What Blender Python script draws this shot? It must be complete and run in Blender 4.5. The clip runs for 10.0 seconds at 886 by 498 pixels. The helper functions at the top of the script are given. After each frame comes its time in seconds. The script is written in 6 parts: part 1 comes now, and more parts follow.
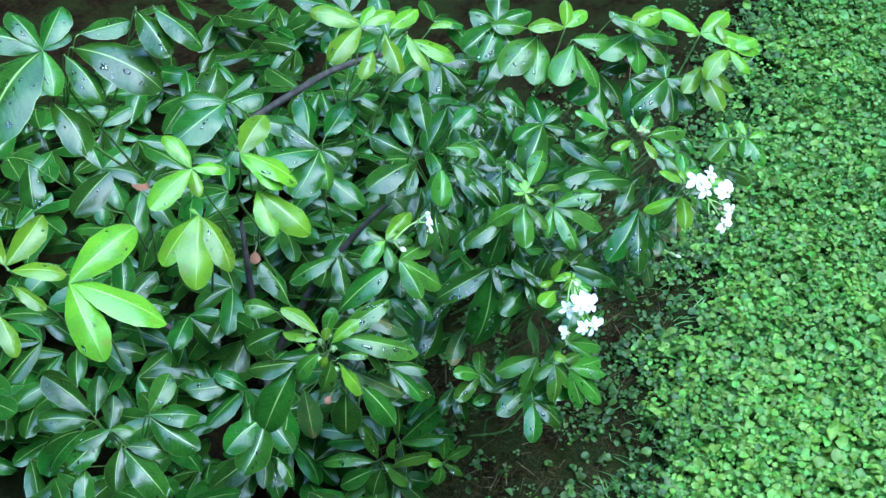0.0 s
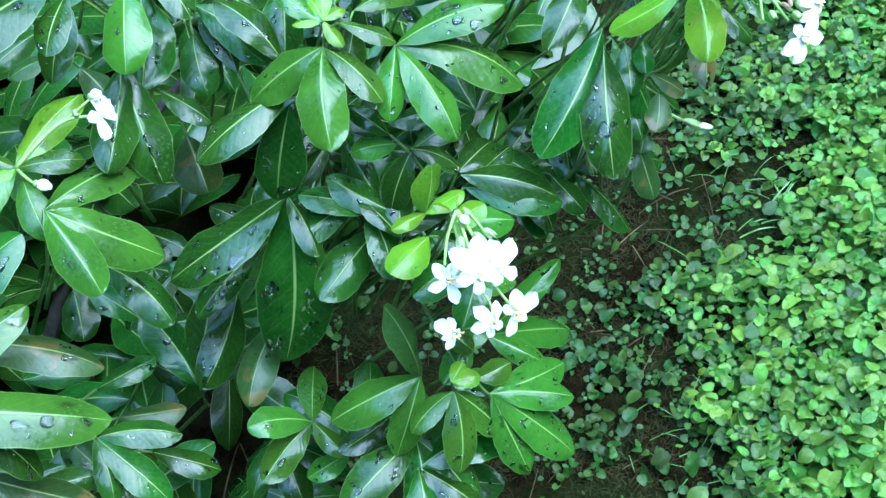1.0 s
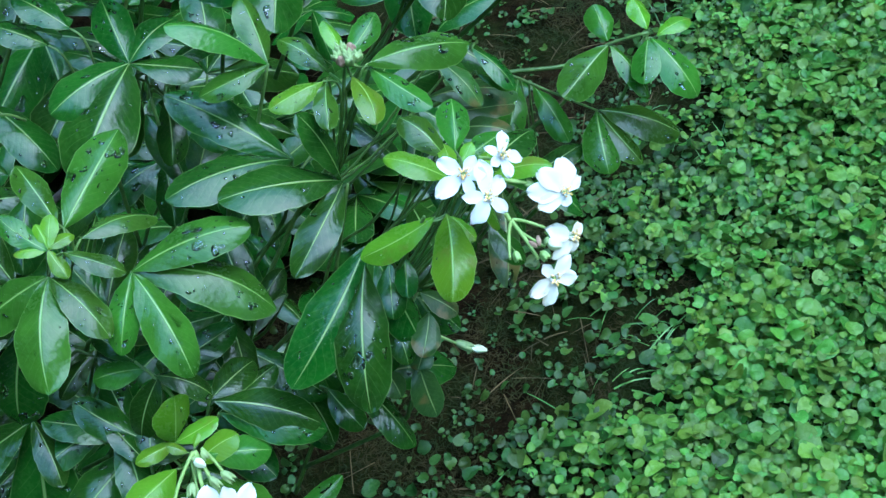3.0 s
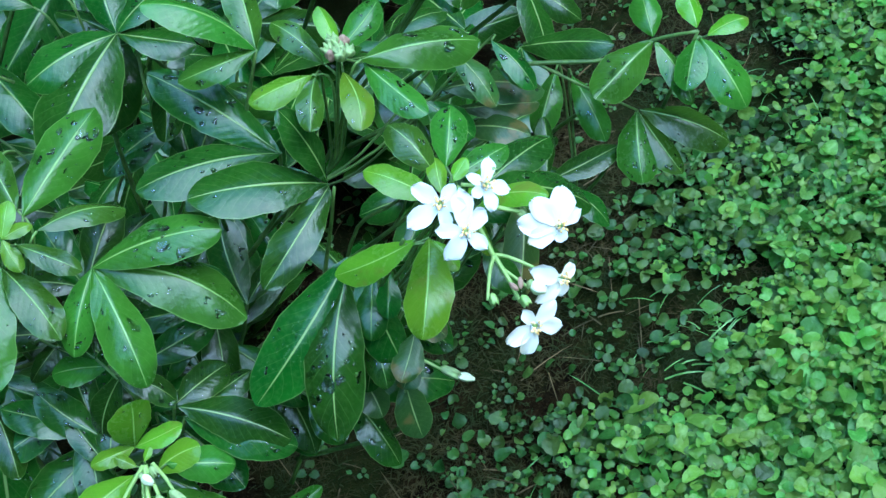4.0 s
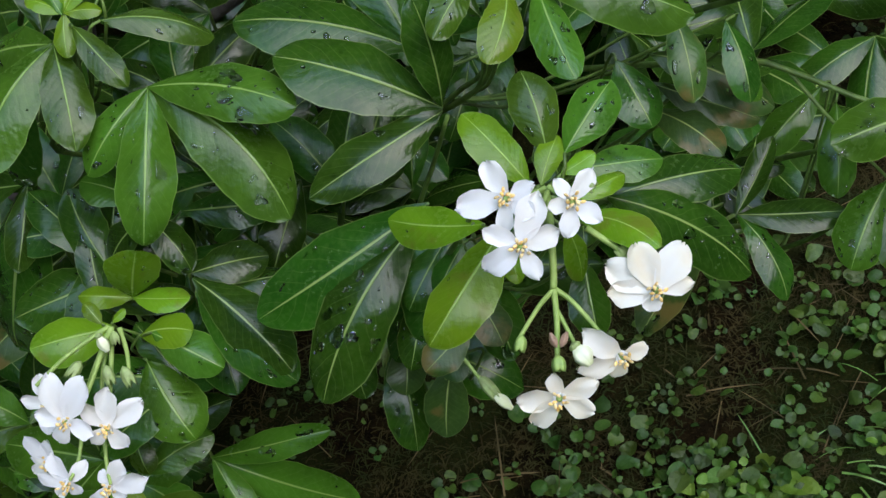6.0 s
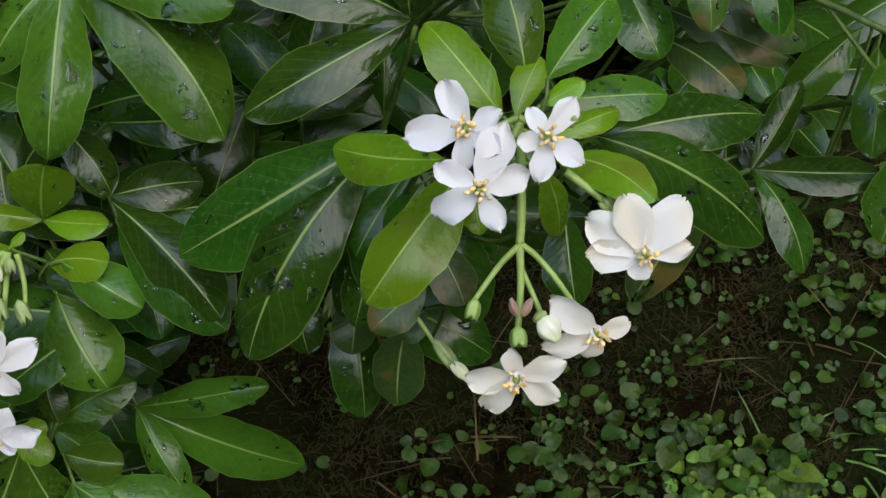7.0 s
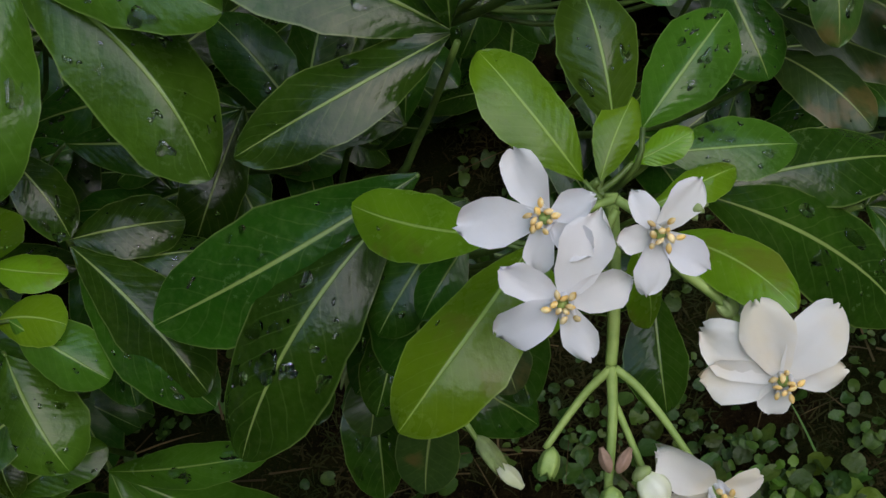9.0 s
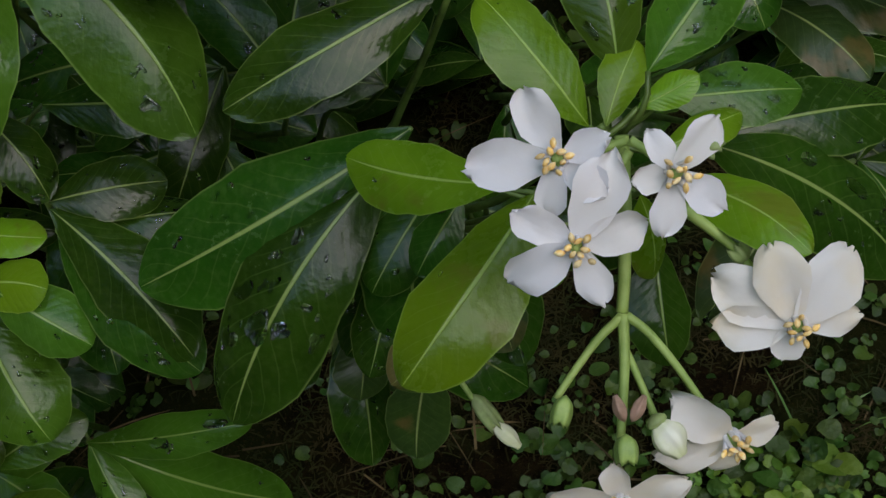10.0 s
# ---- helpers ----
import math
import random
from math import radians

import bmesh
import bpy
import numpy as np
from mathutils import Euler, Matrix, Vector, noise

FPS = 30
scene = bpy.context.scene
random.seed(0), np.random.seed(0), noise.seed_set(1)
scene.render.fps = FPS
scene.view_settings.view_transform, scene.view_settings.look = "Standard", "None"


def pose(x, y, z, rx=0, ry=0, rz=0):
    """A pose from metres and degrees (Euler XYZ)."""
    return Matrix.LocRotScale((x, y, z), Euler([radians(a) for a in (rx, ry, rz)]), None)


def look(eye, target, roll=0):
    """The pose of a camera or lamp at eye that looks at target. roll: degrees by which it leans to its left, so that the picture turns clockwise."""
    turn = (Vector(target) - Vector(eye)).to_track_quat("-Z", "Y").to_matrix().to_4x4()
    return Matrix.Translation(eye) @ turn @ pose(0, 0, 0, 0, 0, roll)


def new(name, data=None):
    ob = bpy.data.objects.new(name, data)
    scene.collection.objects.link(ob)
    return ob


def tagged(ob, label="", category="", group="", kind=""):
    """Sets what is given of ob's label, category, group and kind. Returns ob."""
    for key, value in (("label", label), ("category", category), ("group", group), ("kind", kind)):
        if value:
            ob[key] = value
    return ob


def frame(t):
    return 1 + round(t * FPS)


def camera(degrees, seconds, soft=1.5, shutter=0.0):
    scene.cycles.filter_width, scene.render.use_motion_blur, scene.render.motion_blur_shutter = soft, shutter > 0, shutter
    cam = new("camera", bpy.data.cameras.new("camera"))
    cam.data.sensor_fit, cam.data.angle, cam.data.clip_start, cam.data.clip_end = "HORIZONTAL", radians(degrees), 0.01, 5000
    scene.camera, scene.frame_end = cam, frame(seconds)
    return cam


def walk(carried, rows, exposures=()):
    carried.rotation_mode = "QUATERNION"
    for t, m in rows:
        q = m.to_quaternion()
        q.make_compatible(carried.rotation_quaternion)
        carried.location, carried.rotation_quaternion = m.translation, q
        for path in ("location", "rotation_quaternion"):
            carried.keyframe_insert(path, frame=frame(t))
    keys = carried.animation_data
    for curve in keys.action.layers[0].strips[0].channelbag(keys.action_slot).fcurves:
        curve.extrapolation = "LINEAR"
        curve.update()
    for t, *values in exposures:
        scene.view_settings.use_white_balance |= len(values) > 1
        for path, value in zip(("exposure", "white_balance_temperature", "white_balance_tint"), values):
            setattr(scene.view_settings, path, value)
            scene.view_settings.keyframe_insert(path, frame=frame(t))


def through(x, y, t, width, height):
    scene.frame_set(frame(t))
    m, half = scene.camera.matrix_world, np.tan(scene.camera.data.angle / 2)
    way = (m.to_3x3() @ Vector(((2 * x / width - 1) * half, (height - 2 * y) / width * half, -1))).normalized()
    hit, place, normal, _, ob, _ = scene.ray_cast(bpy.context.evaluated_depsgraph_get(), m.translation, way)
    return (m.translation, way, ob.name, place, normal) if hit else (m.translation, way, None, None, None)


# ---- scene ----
cam = camera(36.0, 10.0)
# seconds, eye in metres, turn in degrees
PATH = [
    (0, -0.84559, -1.04124, 1.70969, 46.625, 2.806, -27.224),
    (0.5, -0.51583, -0.65360, 1.22506, 42.458, 6.853, -28.731),
    (1, -0.34130, -0.47143, 1.01528, 40.991, 10.305, -28.440),
    (1.5, -0.30591, -0.47540, 1.00423, 40.881, 11.402, -27.556),
    (2, -0.27731, -0.45462, 1.02847, 41.575, 10.697, -27.170),
    (2.5, -0.24074, -0.43551, 1.04119, 42.218, 10.224, -31.163),
    (3, -0.15087, -0.43708, 1.02099, 42.274, 10.832, -27.556),
    (3.2, -0.12761, -0.43466, 1.01175, 41.891, 10.652, -24.953),
    (4.3, -0.01644, -0.36134, 0.98049, 38.192, 11.763, -16.964),
    (4.5, 0.00089, -0.35408, 0.96507, 37.571, 10.869, -13.600),
    (5, 0.00536, -0.32606, 0.97031, 36.612, 8.569, -8.420),
    (5.2, 0.02383, -0.31081, 0.96482, 36.592, 8.522, -5.696),
    (6.3, 0.06189, -0.24627, 0.87216, 38.752, 6.739, 11.467),
    (6.5, 0.06024, -0.23161, 0.85729, 37.812, 6.340, 11.871),
    (7, 0.06303, -0.21134, 0.83078, 36.297, 5.517, 11.798),
    (7.5, 0.06679, -0.19451, 0.81578, 36.129, 5.360, 11.432),
    (8, 0.05869, -0.17099, 0.79664, 35.588, 5.912, 11.787),
    (8.5, 0.03777, -0.14419, 0.78768, 34.626, 5.782, 11.922),
    (9, 0.02656, -0.12705, 0.77379, 33.384, 5.327, 11.923),
    (9.5, 0.02092, -0.11854, 0.76052, 32.516, 4.163, 10.823),
    (10, 0.01694, -0.13076, 0.76447, 32.538, 4.193, 10.424),
]
EXPOSURES = [
    (0.0, 2.44, 4950, 5),
    (0.5, 2.84, 4950, 5),
    (1.0, 2.64, 4950, 5),
    (2.5, 2.59, 4950, 5),
    (3.0, 1.87, 4900, 2),
    (4.5, 2.06, 4850, 1),
    (5.2, 2.20, 4850, 1),
    (6.3, 0.90, 7100, 20),
    (8.0, 0.86, 7100, 20),
    (8.5, 0.68, 7100, 20),
    (9.0, 0.35, 7100, 20),
    (9.3, 0.22, 7100, 20),
    (10.0, 0.24, 7100, 20),
]
walk(cam, [(t, pose(*p)) for t, *p in PATH], EXPOSURES)

# ---- light: open shade under a bright overcast sky
world = bpy.data.worlds.new("sky")
scene.world = world
world.use_nodes = True
bg = world.node_tree.nodes["Background"]
sky = world.node_tree.nodes.new("ShaderNodeTexSky")
sky.sky_type, sky.sun_disc = "NISHITA", False
sky.sun_elevation, sky.sun_rotation = radians(52), radians(120)
sky.air_density, sky.dust_density = 1.0, 2.5
world.node_tree.links.new(sky.outputs[0], bg.inputs[0])
bg.inputs[1].default_value = 0.08
haze = world.node_tree.nodes.new("ShaderNodeBackground")  # the cloud cover, even all over
haze.inputs[0].default_value, haze.inputs[1].default_value = (0.48, 0.78, 1.10, 1), 1.1
both = world.node_tree.nodes.new("ShaderNodeAddShader")
world.node_tree.links.new(bg.outputs[0], both.inputs[0])
world.node_tree.links.new(haze.outputs[0], both.inputs[1])
world.node_tree.links.new(both.outputs[0], world.node_tree.nodes["World Output"].inputs[0])
sun_data = bpy.data.lights.new("sun", "SUN")
sun_data.energy, sun_data.angle, sun_data.color = 0.85, radians(60), (1.0, 0.95, 0.88)
sun = new("sun", sun_data)
sun.matrix_world = look((1.2, -1.0, 2.4), (0, 0, 0))


# ---- materials
class Mat:
    """A node material with short ways to add nodes and links."""

    def __init__(self, name):
        self.m = bpy.data.materials.new(name)
        self.m.use_nodes = True
        self.t = self.m.node_tree
        self.b = self.t.nodes["Principled BSDF"]

    def n(self, kind):
        return self.t.nodes.new("ShaderNode" + kind)

    def put(self, value, socket):
        if isinstance(value, bpy.types.NodeSocket):
            self.t.links.new(value, socket)
        else:
            socket.default_value = value

    def math(self, op, a, b=0.0, c=0.0, clamp=False):
        node = self.n("Math")
        node.operation, node.use_clamp = op, clamp
        for v, s in zip((a, b, c), node.inputs):
            self.put(v, s)
        return node.outputs[0]

    def ramp(self, value, lo, hi, a=0.0, b=1.0):
        node = self.n("MapRange")
        node.interpolation_type = "SMOOTHSTEP"
        for v, s in zip((value, lo, hi, a, b), node.inputs):
            self.put(v, s)
        return node.outputs[0]

    def noise(self, scale, detail=3.0, vec=None, rough=0.55):
        node = self.n("TexNoise")
        node.inputs["Scale"].default_value, node.inputs["Detail"].default_value = scale, detail
        node.inputs["Roughness"].default_value = rough
        if vec is not None:
            self.put(vec, node.inputs["Vector"])
        return node.outputs[0]

    def mix(self, fac, a, b, mode="MIX"):
        node = self.n("Mix")
        node.data_type, node.blend_type = "RGBA", mode
        self.put(fac, node.inputs[0])
        for v, s in ((a, node.inputs[6]), (b, node.inputs[7])):
            self.put((*v, 1) if isinstance(v, tuple) and len(v) == 3 else v, s)
        return node.outputs[2]

    def bump(self, height, strength, distance):
        node = self.n("Bump")
        node.inputs["Strength"].default_value, node.inputs["Distance"].default_value = strength, distance
        self.put(height, node.inputs["Height"])
        self.put(node.outputs[0], self.b.inputs["Normal"])
        return node.outputs[0]

    def set(self, **kw):
        for k, v in kw.items():
            key = k.replace("_", " ")
            self.put((*v, 1) if key == "Base Color" and isinstance(v, tuple) else v, self.b.inputs[key])
        return self


def leaf_material(name, base, deep, rib, blotch, blotch_share, rough, through, wet_film=0.12):
    """A leathery leaf: pale midrib and faint side veins from the leaf's own u (along) and v (across)."""
    s = Mat(name)
    uv = s.n("UVMap")
    uv.uv_map = "leaf"
    sep = s.n("SeparateXYZ")
    s.put(uv.outputs[0], sep.inputs[0])
    u, v = sep.outputs[0], sep.outputs[1]
    side = s.math("ABSOLUTE", s.math("SUBTRACT", s.math("MULTIPLY", v, 2.0), 1.0))
    pos = s.n("NewGeometry").outputs["Position"]
    rnd = s.n("ObjectInfo").outputs["Random"]
    isl = s.n("NewGeometry").outputs["Random Per Island"]
    vary = s.math("FRACT", s.math("ADD", rnd, isl))
    edge = s.math("MULTIPLY_ADD", u, -0.055, 0.078)
    ribs = s.ramp(side, s.math("MULTIPLY", edge, 0.4), edge, 1.0, 0.0)
    wob = s.noise(60.0, 2.0, pos)
    slant = s.math("ADD", s.math("MULTIPLY_ADD", side, -2.6, s.math("MULTIPLY", u, 11.0)), s.math("MULTIPLY", wob, 0.9))
    cell = s.math("ABSOLUTE", s.math("SUBTRACT", s.math("FRACT", slant), 0.5))
    pucker = s.math("MULTIPLY", s.ramp(cell, 0.0, 0.42), s.ramp(side, 0.08, 0.35))
    vein = s.ramp(cell, 0.0, 0.07, 1.0, 0.0)
    vein = s.math("MULTIPLY", vein, s.ramp(side, 0.6, 0.95, 1.0, 0.0))
    along = s.n("CombineXYZ")
    for value, socket in ((slant, along.inputs[0]), (s.math("MULTIPLY", v, 3.0), along.inputs[1]), (s.math("MULTIPLY", rnd, 37.0), along.inputs[2])):
        s.put(value, socket)
    crinkle = s.noise(1.7, 3.0, along.outputs[0])
    big, fine = s.noise(38.0, 4.0, pos), s.noise(420.0, 3.0, pos)
    col = s.mix(s.ramp(big, 0.35, 0.68), base, deep)
    col = s.mix(s.math("MULTIPLY", s.ramp(fine, 0.4, 0.7), 0.05), col, rib)
    hsv = s.n("HueSaturation")
    s.put(s.math("MULTIPLY_ADD", vary, 0.03, 0.485), hsv.inputs["Hue"])
    s.put(s.math("MULTIPLY_ADD", vary, 0.6, 0.66), hsv.inputs["Value"])
    s.put(col, hsv.inputs["Color"])
    col = s.mix(s.math("MULTIPLY", vein, 0.10), hsv.outputs[0], rib)
    if blotch_share > 0:
        spot = s.ramp(s.math("ADD", s.noise(55.0, 4.0, pos), s.math("MULTIPLY", u, 0.16)), 0.72 - blotch_share, 0.84 - blotch_share)
        col = s.mix(s.math("MULTIPLY", spot, 0.75), col, blotch)
    col = s.mix(s.math("MULTIPLY", ribs, 0.85), col, rib)
    col = s.mix(s.ramp(side, 0.955, 0.99, 0.0, 0.35), col, rib)
    relief = s.math("ADD", s.math("MULTIPLY", crinkle, 0.11), s.math("MULTIPLY", pucker, 0.06))
    relief = s.math("ADD", relief, s.math("MULTIPLY_ADD", s.noise(260.0, 3.0, pos), 0.42, s.math("MULTIPLY", fine, 0.16)))
    height = s.math("ADD", relief, s.math("ADD", s.math("MULTIPLY", ribs, -0.5), s.math("MULTIPLY", big, 0.6)))
    nrm = s.bump(height, 0.38, 0.0016)
    s.set(Base_Color=col, Roughness=s.math("ADD", s.math("MULTIPLY_ADD", fine, 0.14, rough - 0.12), s.math("MULTIPLY", s.ramp(big, 0.3, 0.7), 0.10)), Specular_IOR_Level=0.33, Coat_Weight=wet_film, Coat_Roughness=0.14, Coat_IOR=1.33)
    tr = s.n("BsdfTranslucent")
    s.put(s.mix(0.35, col, (0.30, 0.52, 0.04)), tr.inputs[0])
    s.put(nrm, tr.inputs["Normal"])
    mixer = s.n("MixShader")
    mixer.inputs[0].default_value = through
    s.t.links.new(s.b.outputs[0], mixer.inputs[1])
    s.t.links.new(tr.outputs[0], mixer.inputs[2])
    s.t.links.new(mixer.outputs[0], s.t.nodes["Material Output"].inputs[0])
    return s.m


def skin(name, a, b, scale, rough, bump=0.3, dist=0.0006, **more):
    """A surface of two colours mixed by noise, with fine relief; each piece a little different."""
    s = Mat(name)
    pos = s.n("NewGeometry").outputs["Position"]
    isl = s.n("NewGeometry").outputs["Random Per Island"]
    n1, n2 = s.noise(scale, 4.0, pos), s.noise(scale * 6, 3.0, pos)
    col = s.mix(s.ramp(n1, 0.35, 0.65), a, b)
    hsv = s.n("HueSaturation")
    s.put(s.math("MULTIPLY_ADD", isl, 0.5, 0.75), hsv.inputs["Value"])
    s.put(col, hsv.inputs["Color"])
    s.bump(s.math("ADD", n1, s.math("MULTIPLY", n2, 0.5)), bump, dist)
    return s.set(Base_Color=hsv.outputs[0], Roughness=rough, **more).m


DEAD = skin("dead_leaf", (0.20, 0.085, 0.035), (0.12, 0.05, 0.02), 70, 0.8)
LEAF = {
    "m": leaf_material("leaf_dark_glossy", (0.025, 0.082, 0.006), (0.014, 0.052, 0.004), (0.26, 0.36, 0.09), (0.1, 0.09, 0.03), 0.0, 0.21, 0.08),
    "g": leaf_material("leaf_green", (0.056, 0.140, 0.010), (0.036, 0.096, 0.007), (0.26, 0.40, 0.09), (0.1, 0.09, 0.03), 0.0, 0.23, 0.13),
    "y": leaf_material("leaf_young", (0.140, 0.268, 0.009), (0.096, 0.202, 0.008), (0.36, 0.52, 0.11), (0.15, 0.17, 0.02), 0.03, 0.26, 0.20),
    "b": DEAD,
    "o": leaf_material("leaf_old", (0.042, 0.090, 0.014), (0.028, 0.066, 0.012), (0.30, 0.38, 0.12), (0.15, 0.105, 0.030), 0.08, 0.34, 0.12),
}


STEM = skin("green_stem", (0.13, 0.21, 0.04), (0.075, 0.13, 0.025), 160, 0.5)
PALE = skin("pale_green_stalk", (0.32, 0.44, 0.11), (0.22, 0.33, 0.07), 160, 0.55)
BARK = skin("grey_brown_bark", (0.060, 0.048, 0.036), (0.026, 0.021, 0.016), 90, 0.85, 0.7, 0.002)


def petal_material(name, a, b, scale):
    """A thin white petal: light passes through it, faint ribs and creases run over it."""
    s = Mat(name)
    pos = s.n("NewGeometry").outputs["Position"]
    rnd = s.n("ObjectInfo").outputs["Random"]
    n1, n2 = s.noise(scale, 3.0, pos), s.noise(scale * 7, 3.0, pos)
    col = s.mix(s.ramp(s.math("MULTIPLY_ADD", rnd, 0.3, n1), 0.45, 0.9), a, b)
    nrm = s.bump(s.math("ADD", n1, s.math("MULTIPLY", n2, 0.25)), 0.25, 0.0010)
    s.set(Base_Color=col, Roughness=0.6, Specular_IOR_Level=0.3, Subsurface_Weight=0.3, Subsurface_Radius=(0.004, 0.004, 0.004))
    tr = s.n("BsdfTranslucent")
    s.put(col, tr.inputs[0])
    s.put(nrm, tr.inputs["Normal"])
    mixer = s.n("MixShader")
    mixer.inputs[0].default_value = 0.24
    s.t.links.new(s.b.outputs[0], mixer.inputs[1])
    s.t.links.new(tr.outputs[0], mixer.inputs[2])
    s.t.links.new(mixer.outputs[0], s.t.nodes["Material Output"].inputs[0])
    return s.m


PETAL = petal_material("white_petal", (0.90, 0.885, 0.895), (0.89, 0.85, 0.80), 60)
AGED = petal_material("cream_petal", (0.90, 0.865, 0.80), (0.89, 0.79, 0.60), 70)
CREAM = skin("cream_bud", (0.72, 0.76, 0.42), (0.80, 0.80, 0.62), 130, 0.5)
ANTHER = skin("orange_yellow_anther", (0.95, 0.58, 0.15), (0.96, 0.76, 0.40), 600, 0.7)
OVARY = skin("green_ovary", (0.30, 0.42, 0.10), (0.22, 0.34, 0.08), 500, 0.5)
SEPAL = skin("pale_green_sepal", (0.32, 0.42, 0.14), (0.24, 0.30, 0.11), 300, 0.55)
BROWN = skin("dry_brown_bract", (0.36, 0.22, 0.15), (0.24, 0.15, 0.09), 300, 0.7)
STRAW = skin("dry_straw", (0.15, 0.105, 0.045), (0.050, 0.040, 0.015), 25, 0.85, Specular_IOR_Level=0.2)
MOSS = skin("brown_olive_moss", (0.040, 0.030, 0.009), (0.020, 0.029, 0.006), 22, 0.9, Specular_IOR_Level=0.15)
BLADE = skin("grass_blade", (0.15, 0.28, 0.055), (0.07, 0.17, 0.03), 14, 0.5)
BUDS = {"cream": CREAM, "green": OVARY, "sepal": SEPAL, "brown": BROWN}


def lawn_leaf_material(name, dull, fresh, pale):
    s = Mat(name)
    pos = s.n("NewGeometry").outputs["Position"]
    isl = s.n("NewGeometry").outputs["Random Per Island"]
    patch = s.ramp(s.noise(7.0, 3.0, pos), 0.38, 0.64)
    col = s.mix(patch, dull, fresh)
    hsv = s.n("HueSaturation")
    s.put(s.math("MULTIPLY_ADD", isl, 0.05, 0.468), hsv.inputs["Hue"])
    s.put(s.math("MULTIPLY_ADD", s.math("FRACT", s.math("MULTIPLY", isl, 7.31)), 0.75, 0.60), hsv.inputs["Value"])
    mott = s.noise(160.0, 3.0, pos)
    s.put(s.mix(s.math("MULTIPLY", s.ramp(mott, 0.42, 0.66), 0.75), col, pale), hsv.inputs["Color"])
    fine = s.noise(500.0, 3.0, pos)
    s.bump(s.math("ADD", fine, s.math("MULTIPLY", mott, 2.0)), 0.5, 0.0012)
    s.set(Base_Color=hsv.outputs[0], Roughness=s.math("MULTIPLY_ADD", fine, 0.2, 0.36), Specular_IOR_Level=0.42)
    tr = s.n("BsdfTranslucent")
    s.put(hsv.outputs[0], tr.inputs[0])
    mixer = s.n("MixShader")
    mixer.inputs[0].default_value = 0.28
    s.t.links.new(s.b.outputs[0], mixer.inputs[1])
    s.t.links.new(tr.outputs[0], mixer.inputs[2])
    s.t.links.new(mixer.outputs[0], s.t.nodes["Material Output"].inputs[0])
    return s.m


LAWN = lawn_leaf_material("lawn_leaf", (0.086, 0.200, 0.016), (0.140, 0.290, 0.026), (0.17, 0.32, 0.055))
# the lawn leaf again, darker: the shrub's shade put into its colour
SHADE_LEAF = lawn_leaf_material("shaded_lawn_leaf", (0.034, 0.090, 0.011), (0.058, 0.132, 0.015), (0.076, 0.150, 0.024))


# dark green of the added, unseen ring that cuts sky light and reflections
BLOCKER = skin("blocker_green", (0.030, 0.062, 0.018), (0.012, 0.028, 0.008), 5.0, 0.8, 0.8, 0.1)


def soil_material():
    """Damp dark soil with moss and brown litter; greener further out under the lawn."""
    s = Mat("mossy_soil")
    pos = s.n("NewGeometry").outputs["Position"]
    n1, n2, n3 = s.noise(9.0, 5.0, pos), s.noise(70.0, 5.0, pos), s.noise(420.0, 3.0, pos)
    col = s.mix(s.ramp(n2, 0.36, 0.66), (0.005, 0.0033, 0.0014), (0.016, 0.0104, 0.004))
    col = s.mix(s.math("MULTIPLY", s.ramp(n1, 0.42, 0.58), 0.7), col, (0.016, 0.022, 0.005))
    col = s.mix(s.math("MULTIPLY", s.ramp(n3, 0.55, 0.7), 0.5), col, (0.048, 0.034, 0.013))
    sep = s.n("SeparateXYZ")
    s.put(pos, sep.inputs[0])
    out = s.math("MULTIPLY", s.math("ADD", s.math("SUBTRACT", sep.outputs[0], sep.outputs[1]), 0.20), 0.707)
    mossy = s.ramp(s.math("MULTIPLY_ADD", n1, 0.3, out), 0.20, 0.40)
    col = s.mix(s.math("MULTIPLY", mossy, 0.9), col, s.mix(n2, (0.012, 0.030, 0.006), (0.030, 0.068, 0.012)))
    s.bump(s.math("ADD", n2, s.math("MULTIPLY", n3, 0.5)), 0.9, 0.008)
    return s.set(Base_Color=col, Roughness=1.0, Specular_IOR_Level=0.03).m


SOIL = soil_material()
water = Mat("water_drop")
water.set(Base_Color=(1.0, 1.0, 1.0), Roughness=0.02, IOR=1.33, Transmission_Weight=1.0)
WATER = water.m

# ---- ground, lawn and litter
def lawn_side(x, y):
    """Metres out from the line where the lawn thins into bare soil by the shrub."""
    return (x - y + 0.20) * 0.707 + 0.06 * noise.noise(Vector((x * 6, y * 6, 0.3)))


def shrub_side(x, y):
    """Metres out from the shrub's foot; below zero is under its crown."""
    return (x + 0.31) * 0.56 - (y - 0.09) * 0.83


def height(x, y):
    return 0.010 * noise.noise(Vector((x * 3.1, y * 3.1, 0))) + 0.006 * noise.noise(Vector((x * 13, y * 13, 4)))


def mesh_object(name, verts, faces, mat, smooth=True, uvs=None):
    me = bpy.data.meshes.new(name)
    me.from_pydata([tuple(v) for v in verts], [], faces)
    me.materials.append(mat)
    if smooth:
        me.polygons.foreach_set("use_smooth", [True] * len(me.polygons))
    if uvs is not None:
        layer = me.uv_layers.new(name="leaf")
        idx = np.empty(len(me.loops), int)
        me.loops.foreach_get("vertex_index", idx)
        layer.data.foreach_set("uv", np.asarray(uvs, float)[idx].ravel())
    me.update()
    return new(name, me)


